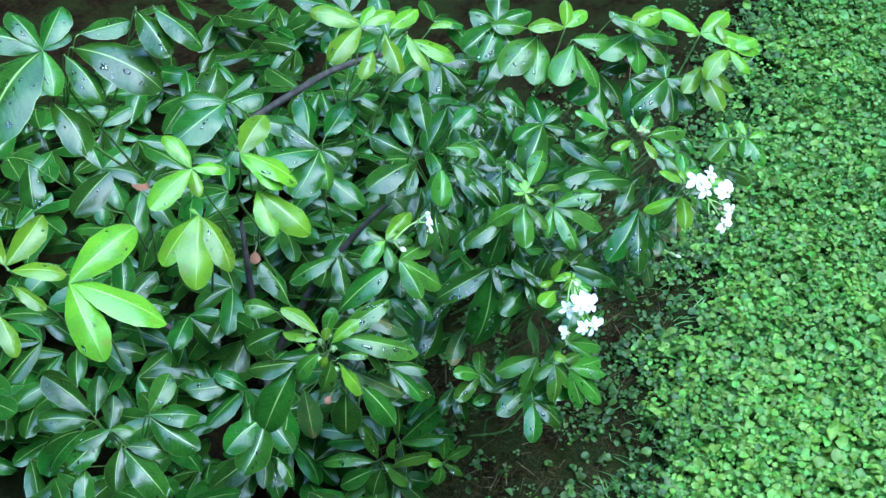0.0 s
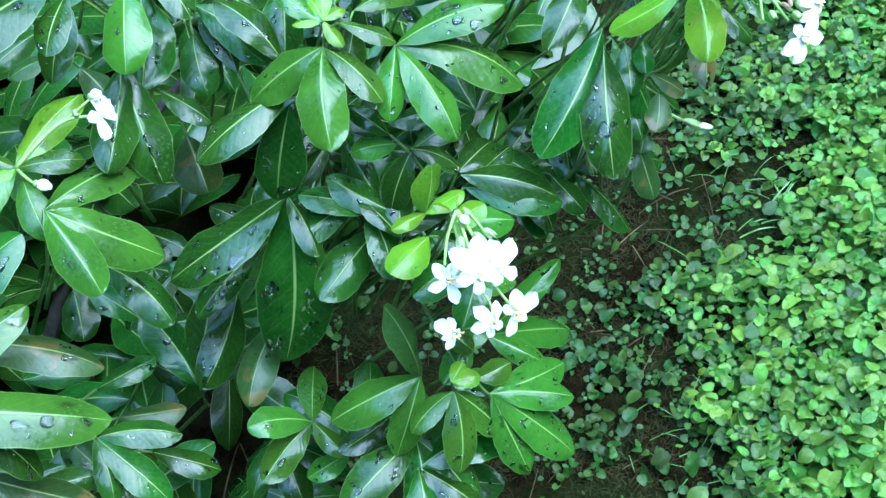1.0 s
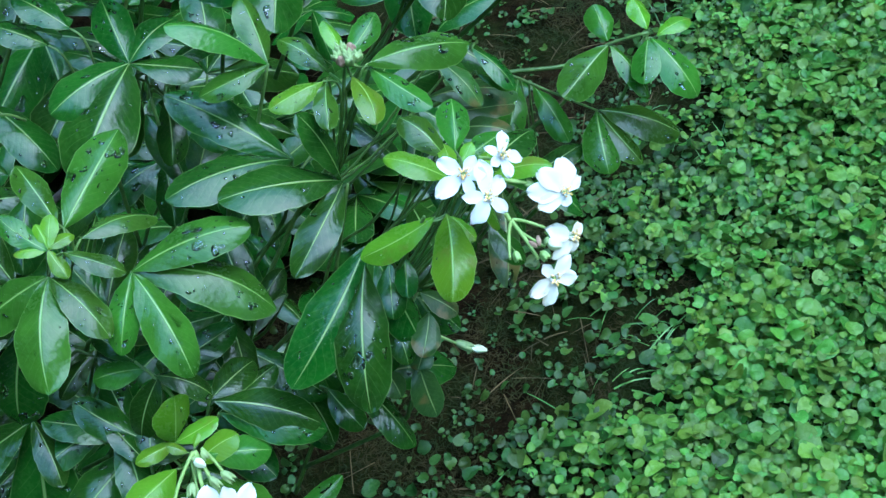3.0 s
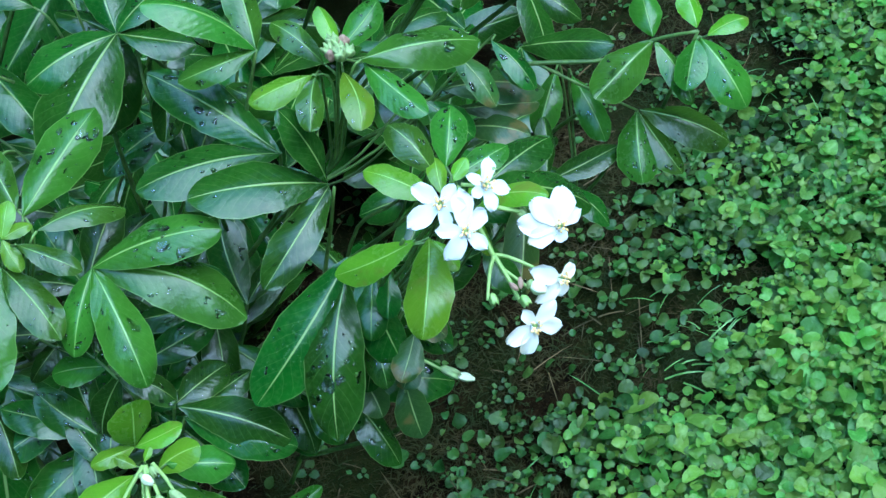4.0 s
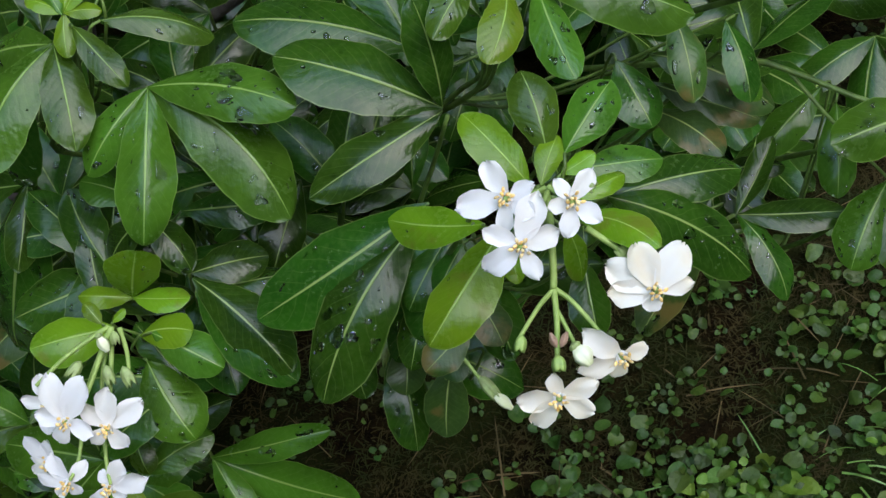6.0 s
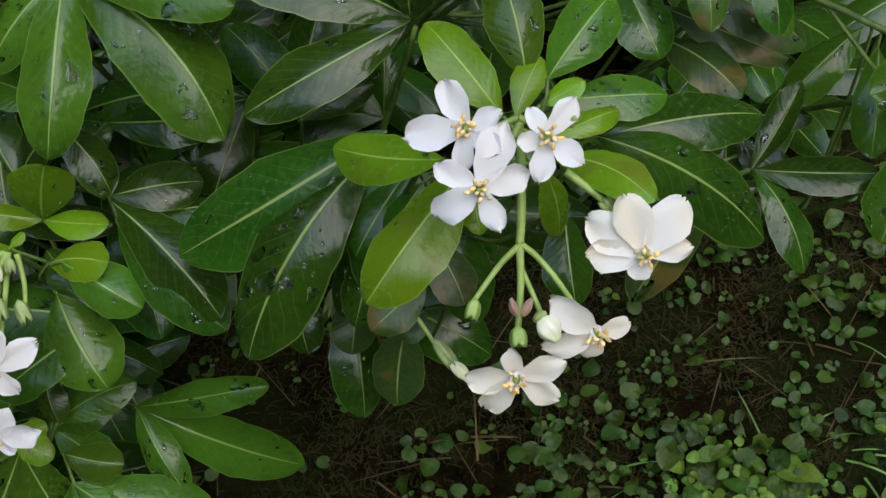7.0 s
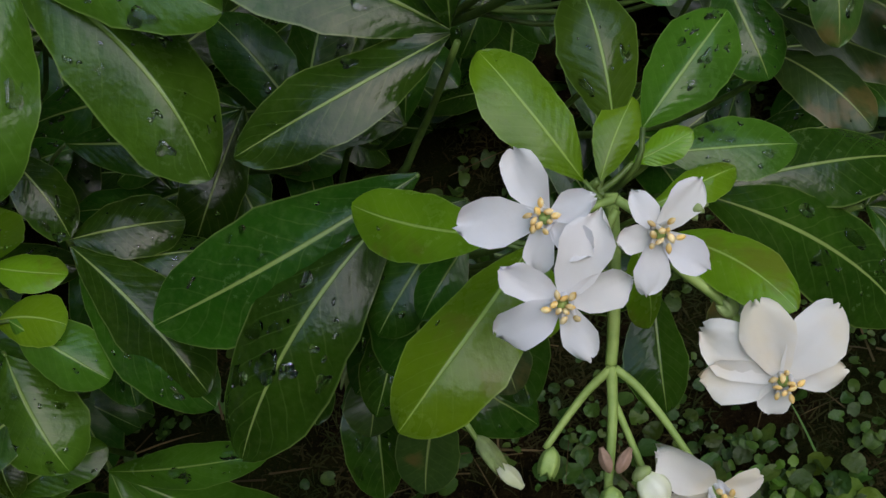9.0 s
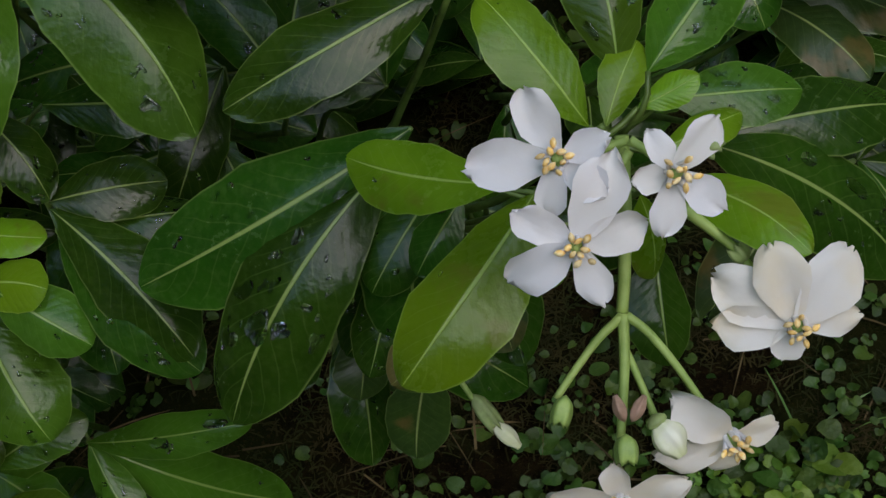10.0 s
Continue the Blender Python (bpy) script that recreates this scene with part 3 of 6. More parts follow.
sprig((-0.196, 0.114, 0.553), [
    ((-0.202, 0.107, 0.543), (-0.249, 0.119, 0.520), 0.40, "g"),
    ((-0.202, 0.107, 0.543), (-0.227, 0.057, 0.517), 0.40, "g"),
    ((-0.202, 0.107, 0.543), (-0.188, 0.070, 0.520), 0.40, "g"),
    ((-0.184, 0.124, 0.553), (-0.135, 0.171, 0.560), 0.36, "g"),
    ((-0.186, 0.129, 0.553), (-0.192, 0.166, 0.571), 0.36, "g"),
    ((-0.190, 0.107, 0.553), (-0.166, 0.089, 0.538), 0.34, "g"),
    ((-0.179, 0.110, 0.553), (-0.139, 0.121, 0.535), 0.34, "g"),
    ((-0.196, 0.113, 0.553), (-0.211, 0.136, 0.570), 0.36, "g"),
])
sprig((-0.196, 0.114, 0.540), [
    ((-0.196, 0.114, 0.553), (-0.187, 0.129, 0.561), 0.45, "y"),
    ((-0.196, 0.114, 0.553), (-0.181, 0.117, 0.552), 0.45, "y"),
    ((-0.196, 0.114, 0.553), (-0.212, 0.117, 0.558), 0.45, "y"),
    ((-0.196, 0.114, 0.553), (-0.193, 0.099, 0.543), 0.45, "y"),
    ((-0.196, 0.114, 0.553), (-0.196, 0.127, 0.561), 0.45, "y"),
    ((-0.225, 0.118, 0.517), (-0.291, 0.105, 0.512), 0.36, "m"),
    ((-0.229, 0.116, 0.508), (-0.257, 0.108, 0.451), 0.42, "m"),
    ((-0.221, 0.130, 0.526), (-0.238, 0.172, 0.555), 0.40, "m"),
])
sprig((-0.164, 0.099, 0.527), [
    ((-0.1638, 0.0990, 0.5270), (-0.1053, 0.0666, 0.4864), 0.38, "g", 0.075),
    ((-0.164, 0.099, 0.527), (-0.099, 0.088, 0.530), 0.34, "g"),
    ((-0.164, 0.099, 0.527), (-0.160, 0.044, 0.494), 0.34, "g"),
    ((-0.164, 0.099, 0.527), (-0.188, 0.069, 0.506), 0.36, "g"),
])
sprig((-0.041, 0.095, 0.518), [
    ((-0.0431, 0.0971, 0.5200), (-0.1080, 0.1020, 0.5430), 0.42, "m"),
    ((-0.0429, 0.0962, 0.5193), (-0.0909, 0.0576, 0.5105), 0.31, "m", 0.020),
    ((-0.0431, 0.0971, 0.5200), (-0.0510, 0.1110, 0.5640), 0.36, "m"),
])
sprig((-0.059, 0.128, 0.522), [
    ((-0.059, 0.128, 0.522), (-0.131, 0.125, 0.540), 0.36, "m"),
    ((-0.059, 0.128, 0.522), (-0.105, 0.178, 0.562), 0.30, "m"),
])
sprig((-0.056, 0.065, 0.491), [
    ((-0.0484, 0.0709, 0.4932), (-0.1184, 0.0331, 0.4611), 0.33, "m"),
    ((-0.0531, 0.0633, 0.4891), (-0.0879, 0.0047, 0.4466), 0.34, "m"),
    ((-0.0460, 0.0648, 0.4884), (-0.0436, 0.0312, 0.4449), 0.40, "m"),
])
sprig((-0.022, 0.033, 0.532), [
    ((-0.0171, 0.0316, 0.5298), (-0.0578, 0.0465, 0.5125), 0.33, "y", 0.050),
    ((-0.0108, 0.0313, 0.5280), (-0.0323, -0.0113, 0.5159), 0.41, "y", 0.040),
    ((-0.0095, 0.0300, 0.5269), (-0.0042, 0.0152, 0.5174), 0.43, "y"),
    ((-0.0009, 0.0419, 0.5389), (-0.0262, 0.0609, 0.5553), 0.43, "y", 0.030),
    ((-0.007, 0.022, 0.523), (-0.004, 0.015, 0.518), 0.60, "y"),
])
sprig((0.002, 0.042, 0.539), [
    ((0.0036, 0.0548, 0.5412), (-0.0072, 0.0790, 0.5587), 0.50, "g"),
    ((0.0098, 0.0553, 0.5420), (0.0243, 0.0843, 0.5497), 0.48, "g"),
    ((0.0026, 0.0422, 0.5390), (0.0069, 0.0620, 0.5439), 0.42, "y"),
    ((0.0085, 0.0499, 0.5365), (0.0203, 0.0568, 0.5409), 0.48, "y"),
    ((0.0135, 0.0423, 0.5317), (0.0303, 0.0566, 0.5304), 0.36, "y"),
    ((0.0131, 0.0566, 0.5317), (0.0434, 0.0689, 0.5252), 0.41, "g"),
    ((0.0247, 0.0712, 0.5008), (0.0725, 0.0973, 0.4892), 0.35, "m"),
    ((0.0229, 0.0625, 0.5103), (0.0784, 0.0646, 0.4637), 0.31, "m", 0.050),
])
sprig((0.002, 0.042, 0.530), [
    ((0.0151, 0.0348, 0.5309), (0.0448, 0.0164, 0.5404), 0.35, "y", 0.050),
    ((0.0107, 0.0391, 0.5202), (0.0159, 0.0312, 0.4989), 0.42, "y"),
    ((0.015, 0.046, 0.492), (0.022, 0.022, 0.476), 0.50, "m"),
    ((-0.033, 0.055, 0.488), (-0.042, 0.037, 0.478), 0.50, "m"),
    ((-0.041, 0.060, 0.484), (-0.054, 0.035, 0.470), 0.50, "m"),
])
sprig((0.040, 0.131, 0.479), [
    ((0.0339, 0.1341, 0.4826), (0.0655, 0.1120, 0.4801), 0.42, "o"),
    ((0.0209, 0.1377, 0.5066), (0.0370, 0.1161, 0.4908), 0.59, "m"),
    ((0.0345, 0.1422, 0.4895), (0.0801, 0.1355, 0.4767), 0.31, "o"),
    ((0.063, 0.142, 0.505), (0.079, 0.129, 0.494), 0.46, "g"),
])
sprig((0.071, 0.129, 0.421), [
    ((0.0728, 0.1294, 0.4209), (0.1200, 0.1370, 0.4175), 0.34, "m"),
    ((0.0728, 0.1294, 0.4209), (0.0960, 0.1001, 0.3988), 0.35, "m", 0.030),
    ((0.0720, 0.1293, 0.4209), (0.0873, 0.1610, 0.4381), 0.29, "m"),
    ((0.061, 0.139, 0.413), (0.032, 0.087, 0.385), 0.30, "o"),
])
sprig((-0.159, 0.064, 0.450), [
    ((-0.1582, 0.0636, 0.4496), (-0.1277, 0.0786, 0.4451), 0.51, "m"),
    ((-0.1576, 0.0620, 0.4483), (-0.1114, 0.0328, 0.4240), 0.37, "m", 0.040),
    ((-0.173, 0.082, 0.423), (-0.146, 0.039, 0.392), 0.40, "m"),
])
sprig((-0.175, 0.040, 0.330), [
    ((-0.1751, 0.0396, 0.3298), (-0.1123, 0.0455, 0.3545), 0.21, "g"),
    ((-0.1751, 0.0396, 0.3298), (-0.1111, 0.0497, 0.2755), 0.26, "g"),
    ((-0.175, 0.040, 0.330), (-0.149, 0.013, 0.308), 0.34, "g"),
    ((-0.182, 0.048, 0.331), (-0.214, 0.026, 0.323), 0.42, "g"),
    ((-0.212, 0.027, 0.322), (-0.181, 0.014, 0.308), 0.50, "g"),
])
sprig((-0.048, 0.043, 0.410), [
    ((-0.0460, 0.0475, 0.4126), (-0.0490, 0.0287, 0.3828), 0.51, "o"),
    ((-0.0660, 0.0518, 0.4199), (-0.0643, 0.0337, 0.4084), 0.72, "o"),
    ((-0.039, 0.051, 0.418), (-0.049, 0.041, 0.414), 0.90, "o"),
    ((-0.097, 0.071, 0.401), (-0.089, 0.046, 0.383), 0.50, "m"),
])
sprig((-0.033, 0.051, 0.462), [
    ((-0.0325, 0.0407, 0.4549), (-0.0485, 0.0215, 0.4471), 0.55, "o"),
    ((-0.0316, 0.0508, 0.4616), (-0.0182, 0.0347, 0.4496), 0.63, "o"),
    ((-0.053, 0.057, 0.462), (-0.056, 0.025, 0.442), 0.40, "m"),
])
sprig((-0.014, 0.126, 0.571), [
    ((-0.006, 0.114, 0.571), (0.053, 0.116, 0.552), 0.36, "g"),
    ((-0.005, 0.117, 0.566), (0.012, 0.081, 0.553), 0.36, "g"),
    ((-0.016, 0.116, 0.566), (-0.019, 0.082, 0.559), 0.42, "y"),
    ((-0.029, 0.121, 0.566), (-0.041, 0.094, 0.559), 0.40, "g"),
    ((-0.030, 0.123, 0.566), (-0.063, 0.118, 0.569), 0.42, "y"),
    ((-0.022, 0.137, 0.558), (-0.038, 0.161, 0.575), 0.38, "g"),
    ((-0.014, 0.126, 0.571), (0.014, 0.143, 0.577), 0.40, "g"),
    ((-0.014, 0.126, 0.571), (-0.014, 0.147, 0.584), 0.40, "y"),
])
sprig((-0.050, 0.149, 0.572), [
    ((-0.050, 0.149, 0.572), (-0.091, 0.164, 0.612), 0.36, "g"),
    ((-0.050, 0.149, 0.572), (-0.091, 0.148, 0.573), 0.34, "g"),
    ((-0.050, 0.149, 0.572), (-0.045, 0.185, 0.594), 0.40, "g"),
    ((-0.043, 0.184, 0.488), (-0.073, 0.209, 0.509), 0.34, "m"),
])
sprig((-0.014, 0.126, 0.545), [
    ((0.064, 0.144, 0.523), (0.075, 0.118, 0.504), 0.40, "m"),
    ((0.0430, 0.1499, 0.5229), (0.0531, 0.1192, 0.5022), 0.37, "o"),
    ((0.0331, 0.1538, 0.4951), (0.0856, 0.1407, 0.4785), 0.37, "o"),
])
sprig((-0.177, 0.078, 0.470), [
    ((-0.177, 0.078, 0.470), (-0.202, 0.072, 0.437), 0.40, "m"),
    ((-0.1796, 0.0786, 0.4711), (-0.1563, 0.0626, 0.4524), 0.44, "m"),
    ((-0.182, 0.087, 0.470), (-0.209, 0.091, 0.477), 0.60, "g"),
    ((-0.171, 0.096, 0.452), (-0.127, 0.105, 0.450), 0.40, "m"),
])
sprig((-0.158, 0.061, 0.439), [
    ((-0.158, 0.061, 0.439), (-0.110, 0.031, 0.419), 0.36, "m"),
    ((-0.158, 0.061, 0.439), (-0.118, 0.073, 0.440), 0.40, "m"),
])
sprig((-0.1864, 0.0569, 0.4388), [
    ((-0.1864, 0.0569, 0.4388), (-0.1745, 0.0570, 0.4718), 0.62, "y"),
    ((-0.1864, 0.0569, 0.4388), (-0.1598, 0.0572, 0.4404), 0.45, "y"),
    ((-0.1864, 0.0569, 0.4388), (-0.2094, 0.0530, 0.4438), 0.40, "y"),
])
sprig((-0.178, 0.026, 0.462), [
    ((-0.1811, 0.0421, 0.4319), (-0.1544, 0.0410, 0.4393), 0.55, "y"),
    ((-0.1921, 0.0440, 0.4340), (-0.2242, 0.0266, 0.4404), 0.55, "y"),
    ((-0.181, 0.024, 0.466), (-0.189, 0.030, 0.472), 0.50, "y"),
    ((-0.177, 0.025, 0.466), (-0.172, 0.030, 0.469), 0.50, "y"),
    ((-0.174, 0.041, 0.436), (-0.142, 0.032, 0.425), 0.50, "g"),
    ((-0.181, 0.038, 0.418), (-0.157, 0.012, 0.397), 0.62, "g"),
    ((-0.201, 0.030, 0.366), (-0.193, 0.015, 0.355), 0.60, "g"),
    ((-0.197, 0.018, 0.349), (-0.167, 0.038, 0.356), 0.45, "g"),
])
sprig((0.1532, 0.1470, 0.4747), [
    ((0.1529, 0.1471, 0.4748), (0.1085, 0.1269, 0.4704), 0.45, "g"),
    ((0.1533, 0.1463, 0.4742), (0.1585, 0.1126, 0.4520), 0.39, "g"),
    ((0.1538, 0.1485, 0.4759), (0.1589, 0.1716, 0.4878), 0.60, "g"),
])
sprig((0.1738, 0.1332, 0.4815), [
    ((0.1714, 0.1304, 0.4795), (0.1530, 0.1078, 0.4693), 0.53, "g"),
    ((0.1736, 0.1301, 0.4792), (0.1808, 0.0929, 0.4539), 0.48, "g"),
    ((0.1777, 0.1299, 0.4789), (0.2034, 0.1325, 0.4773), 0.46, "y"),
    ((0.1743, 0.1349, 0.4828), (0.1776, 0.1552, 0.4933), 0.56, "y"),
])
sprig((0.1365, 0.1419, 0.4326), [
    ((0.1376, 0.1417, 0.4324), (0.1796, 0.1149, 0.4079), 0.43, "g"),
    ((0.1358, 0.1415, 0.4323), (0.1213, 0.1068, 0.4133), 0.52, "g"),
    ((0.1367, 0.1414, 0.4322), (0.1453, 0.1055, 0.4088), 0.39, "g"),
    ((0.115, 0.185, 0.436), (0.117, 0.148, 0.412), 0.36, "g"),
    ((0.108, 0.194, 0.436), (0.082, 0.165, 0.422), 0.40, "g"),
])
sprig((-0.135, 0.292, 0.523), [
    ((-0.135, 0.292, 0.523), (-0.180, 0.253, 0.507), 0.55, "m"),
])
sprig((-0.116, 0.267, 0.523), [
    ((-0.116, 0.267, 0.523), (-0.152, 0.222, 0.501), 0.50, "m"),
])
sprig((-0.101, 0.237, 0.514), [
    ((-0.101, 0.237, 0.514), (-0.116, 0.201, 0.495), 0.40, "m"),
])
sprig((-0.100, 0.237, 0.514), [
    ((-0.100, 0.237, 0.514), (-0.082, 0.200, 0.488), 0.36, "m"),
])
sprig((-0.112, 0.235, 0.540), [
    ((-0.112, 0.235, 0.540), (-0.142, 0.258, 0.561), 0.36, "m"),
])
sprig((-0.195, 0.274, 0.540), [
    ((-0.195, 0.274, 0.540), (-0.176, 0.228, 0.508), 0.42, "m"),
])
sprig((-0.199, 0.246, 0.549), [
    ((-0.199, 0.246, 0.549), (-0.245, 0.236, 0.552), 0.40, "m"),
])
sprig((-0.173, 0.346, 0.540), [
    ((-0.173, 0.346, 0.540), (-0.214, 0.355, 0.554), 0.40, "m"),
])
sprig((-0.173, 0.346, 0.540), [
    ((-0.173, 0.346, 0.540), (-0.137, 0.330, 0.524), 0.36, "m"),
])
sprig((-0.212, 0.254, 0.523), [
    ((-0.212, 0.254, 0.523), (-0.231, 0.238, 0.516), 0.50, "m"),
])
sprig((-0.252, 0.236, 0.505), [
    ((-0.252, 0.236, 0.505), (-0.197, 0.234, 0.494), 0.30, "m"),
])
sprig((-0.251, 0.232, 0.505), [
    ((-0.251, 0.232, 0.505), (-0.255, 0.190, 0.480), 0.45, "m"),
])
sprig((-0.248, 0.208, 0.558), [
    ((-0.248, 0.208, 0.558), (-0.229, 0.195, 0.546), 0.50, "m"),
])
sprig((-0.204, 0.248, 0.505), [
    ((-0.204, 0.248, 0.505), (-0.223, 0.267, 0.521), 0.40, "m"),
])
sprig((-0.107, 0.221, 0.549), [
    ((-0.107, 0.221, 0.549), (-0.080, 0.214, 0.540), 0.42, "m"),
])
sprig((-0.107, 0.218, 0.549), [
    ((-0.107, 0.218, 0.549), (-0.099, 0.240, 0.561), 0.36, "m"),
])
sprig((-0.091, 0.254, 0.523), [
    ((-0.091, 0.254, 0.523), (-0.055, 0.262, 0.521), 0.40, "m"),
])
sprig((-0.226, 0.030, 0.338), [
    ((-0.226, 0.030, 0.338), (-0.287, 0.040, 0.329), 0.40, "g"),
    ((-0.226, 0.030, 0.338), (-0.261, 0.012, 0.300), 0.36, "g"),
    ((-0.226, 0.030, 0.338), (-0.229, 0.048, 0.393), 0.40, "o"),
])
sprig((-0.214, 0.008, 0.338), [
    ((-0.214, 0.008, 0.338), (-0.249, 0.001, 0.331), 0.42, "g"),
    ((-0.214, 0.008, 0.338), (-0.233, -0.023, 0.302), 0.40, "g"),
    ((-0.214, 0.008, 0.338), (-0.196, -0.011, 0.299), 0.40, "g"),
    ((-0.214, 0.008, 0.347), (-0.201, 0.016, 0.349), 0.60, "y"),
    ((-0.214, 0.008, 0.347), (-0.196, 0.005, 0.342), 0.60, "y"),
    ((-0.214, 0.008, 0.347), (-0.212, 0.010, 0.348), 0.60, "y"),
])
sprig((-0.193, 0.003, 0.323), [
    ((-0.193, 0.003, 0.323), (-0.137, 0.011, 0.302), 0.36, "g"),
    ((-0.193, 0.003, 0.323), (-0.158, -0.028, 0.262), 0.34, "g"),
    ((-0.193, 0.003, 0.323), (-0.192, -0.031, 0.272), 0.34, "g"),
    ((-0.193, 0.003, 0.323), (-0.146, -0.016, 0.303), 0.36, "g"),
    ((-0.198, 0.012, 0.332), (-0.172, 0.013, 0.328), 0.60, "g"),
])
sprig((-0.295, 0.069, 0.299), [
    ((-0.295, 0.069, 0.299), (-0.333, 0.072, 0.323), 0.46, "g"),
    ((-0.295, 0.069, 0.299), (-0.275, 0.109, 0.300), 0.40, "g"),
    ((-0.295, 0.069, 0.299), (-0.341, 0.052, 0.290), 0.42, "g"),
    ((-0.295, 0.069, 0.299), (-0.287, 0.041, 0.288), 0.44, "g"),
])
sprig((-0.244, 0.020, 0.296), [
    ((-0.244, 0.020, 0.296), (-0.306, -0.001, 0.295), 0.40, "m"),
    ((-0.244, 0.020, 0.296), (-0.267, -0.024, 0.273), 0.42, "m"),
    ((-0.244, 0.020, 0.296), (-0.230, -0.028, 0.263), 0.40, "m"),
    ((-0.281, 0.060, 0.261), (-0.314, 0.056, 0.265), 0.50, "g"),
    ((-0.250, 0.050, 0.288), (-0.290, 0.043, 0.291), 0.40, "m"),
])
sprig((-0.376, 0.121, 0.515), [
    ((-0.376, 0.121, 0.515), (-0.329, 0.098, 0.464), 0.38, "g"),
    ((-0.376, 0.121, 0.515), (-0.369, 0.074, 0.484), 0.40, "g"),
    ((-0.376, 0.121, 0.515), (-0.319, 0.148, 0.495), 0.34, "g"),
])
sprig((-0.379, 0.154, 0.523), [
    ((-0.379, 0.154, 0.523), (-0.343, 0.148, 0.512), 0.36, "g"),
    ((-0.379, 0.154, 0.514), (-0.382, 0.121, 0.494), 0.45, "g"),
    ((-0.379, 0.154, 0.523), (-0.397, 0.172, 0.537), 0.40, "g"),
    ((-0.379, 0.154, 0.523), (-0.422, 0.131, 0.516), 0.40, "g"),
    ((-0.379, 0.154, 0.523), (-0.328, 0.181, 0.530), 0.34, "y"),
    ((-0.379, 0.154, 0.523), (-0.401, 0.148, 0.523), 0.40, "y"),
])
sprig((-0.301, 0.179, 0.537), [
    ((-0.301, 0.179, 0.537), (-0.311, 0.128, 0.487), 0.36, "m"),
    ((-0.301, 0.179, 0.537), (-0.336, 0.129, 0.512), 0.36, "m"),
    ((-0.270, 0.222, 0.549), (-0.297, 0.170, 0.521), 0.50, "m"),
])
sprig((-0.250, 0.109, 0.452), [
    ((-0.250, 0.109, 0.452), (-0.334, 0.110, 0.434), 0.36, "m"),
    ((-0.250, 0.109, 0.452), (-0.293, 0.088, 0.342), 0.36, "m"),
    ((-0.250, 0.109, 0.452), (-0.251, 0.074, 0.430), 0.36, "m"),
])
sprig((-0.200, 0.071, 0.436), [
    ((-0.200, 0.071, 0.436), (-0.225, 0.101, 0.459), 0.40, "m"),
])
sprig((-0.217, 0.094, 0.436), [
    ((-0.217, 0.094, 0.436), (-0.257, 0.085, 0.438), 0.42, "m"),
])
sprig((-0.212, 0.086, 0.436), [
    ((-0.212, 0.086, 0.436), (-0.219, 0.046, 0.412), 0.42, "m"),
])
sprig((-0.208, 0.091, 0.410), [
    ((-0.208, 0.091, 0.410), (-0.261, 0.066, 0.404), 0.42, "m"),
])
sprig((-0.417, 0.087, 0.366), [
    ((-0.417, 0.087, 0.366), (-0.370, 0.072, 0.348), 0.36, "m"),
])
sprig((-0.417, 0.087, 0.366), [
    ((-0.417, 0.087, 0.366), (-0.424, 0.051, 0.345), 0.36, "m"),
])
sprig((-0.416, 0.086, 0.366), [
    ((-0.416, 0.086, 0.366), (-0.394, 0.041, 0.334), 0.36, "m"),
])
sprig((-0.404, 0.122, 0.366), [
    ((-0.404, 0.122, 0.366), (-0.363, 0.127, 0.361), 0.36, "m"),
])
sprig((-0.364, 0.146, 0.436), [
    ((-0.364, 0.146, 0.436), (-0.343, 0.104, 0.405), 0.42, "m"),
])
sprig((-0.389, 0.185, 0.392), [
    ((-0.389, 0.185, 0.392), (-0.398, 0.155, 0.375), 0.60, "m"),
])
sprig((-0.269, 0.182, 0.349), [
    ((-0.269, 0.182, 0.349), (-0.328, 0.157, 0.344), 0.30, "m"),
])
sprig((-0.296, 0.187, 0.314), [
    ((-0.296, 0.187, 0.314), (-0.347, 0.141, 0.294), 0.36, "m"),
])
sprig((-0.279, 0.134, 0.331), [
    ((-0.279, 0.134, 0.331), (-0.326, 0.093, 0.315), 0.36, "o"),
])
sprig((-0.308, 0.284, 0.523), [
    ((-0.308, 0.284, 0.523), (-0.340, 0.241, 0.502), 0.40, "m"),
])
sprig((-0.331, 0.260, 0.505), [
    ((-0.331, 0.260, 0.505), (-0.362, 0.255, 0.508), 0.45, "o"),
])
sprig((-0.320, 0.262, 0.488), [
    ((-0.320, 0.262, 0.488), (-0.312, 0.238, 0.471), 0.60, "o"),
])
sprig((-0.287, 0.184, 0.505), [
    ((-0.287, 0.184, 0.505), (-0.268, 0.159, 0.486), 0.45, "m"),
])
sprig((-0.251, 0.219, 0.505), [
    ((-0.251, 0.219, 0.505), (-0.261, 0.184, 0.485), 0.50, "m"),
])
sprig((-0.243, 0.220, 0.523), [
    ((-0.243, 0.220, 0.523), (-0.219, 0.178, 0.492), 0.40, "m"),
])
sprig((-0.225, 0.190, 0.540), [
    ((-0.225, 0.190, 0.540), (-0.217, 0.149, 0.513), 0.50, "m"),
])
sprig((-0.196, 0.178, 0.540), [
    ((-0.196, 0.178, 0.540), (-0.216, 0.142, 0.521), 0.50, "m"),
])
sprig((-0.280, 0.218, 0.436), [
    ((-0.280, 0.218, 0.436), (-0.285, 0.183, 0.415), 0.70, "o"),
])
sprig((-0.203, 0.104, 0.479), [
    ((-0.203, 0.104, 0.479), (-0.188, 0.087, 0.466), 0.50, "m"),
])
sprig((-0.185, 0.087, 0.479), [
    ((-0.185, 0.087, 0.479), (-0.198, 0.107, 0.494), 0.40, "m"),
])
sprig((-0.239, 0.187, 0.488), [
    ((-0.239, 0.187, 0.488), (-0.238, 0.226, 0.512), 0.40, "m"),
])
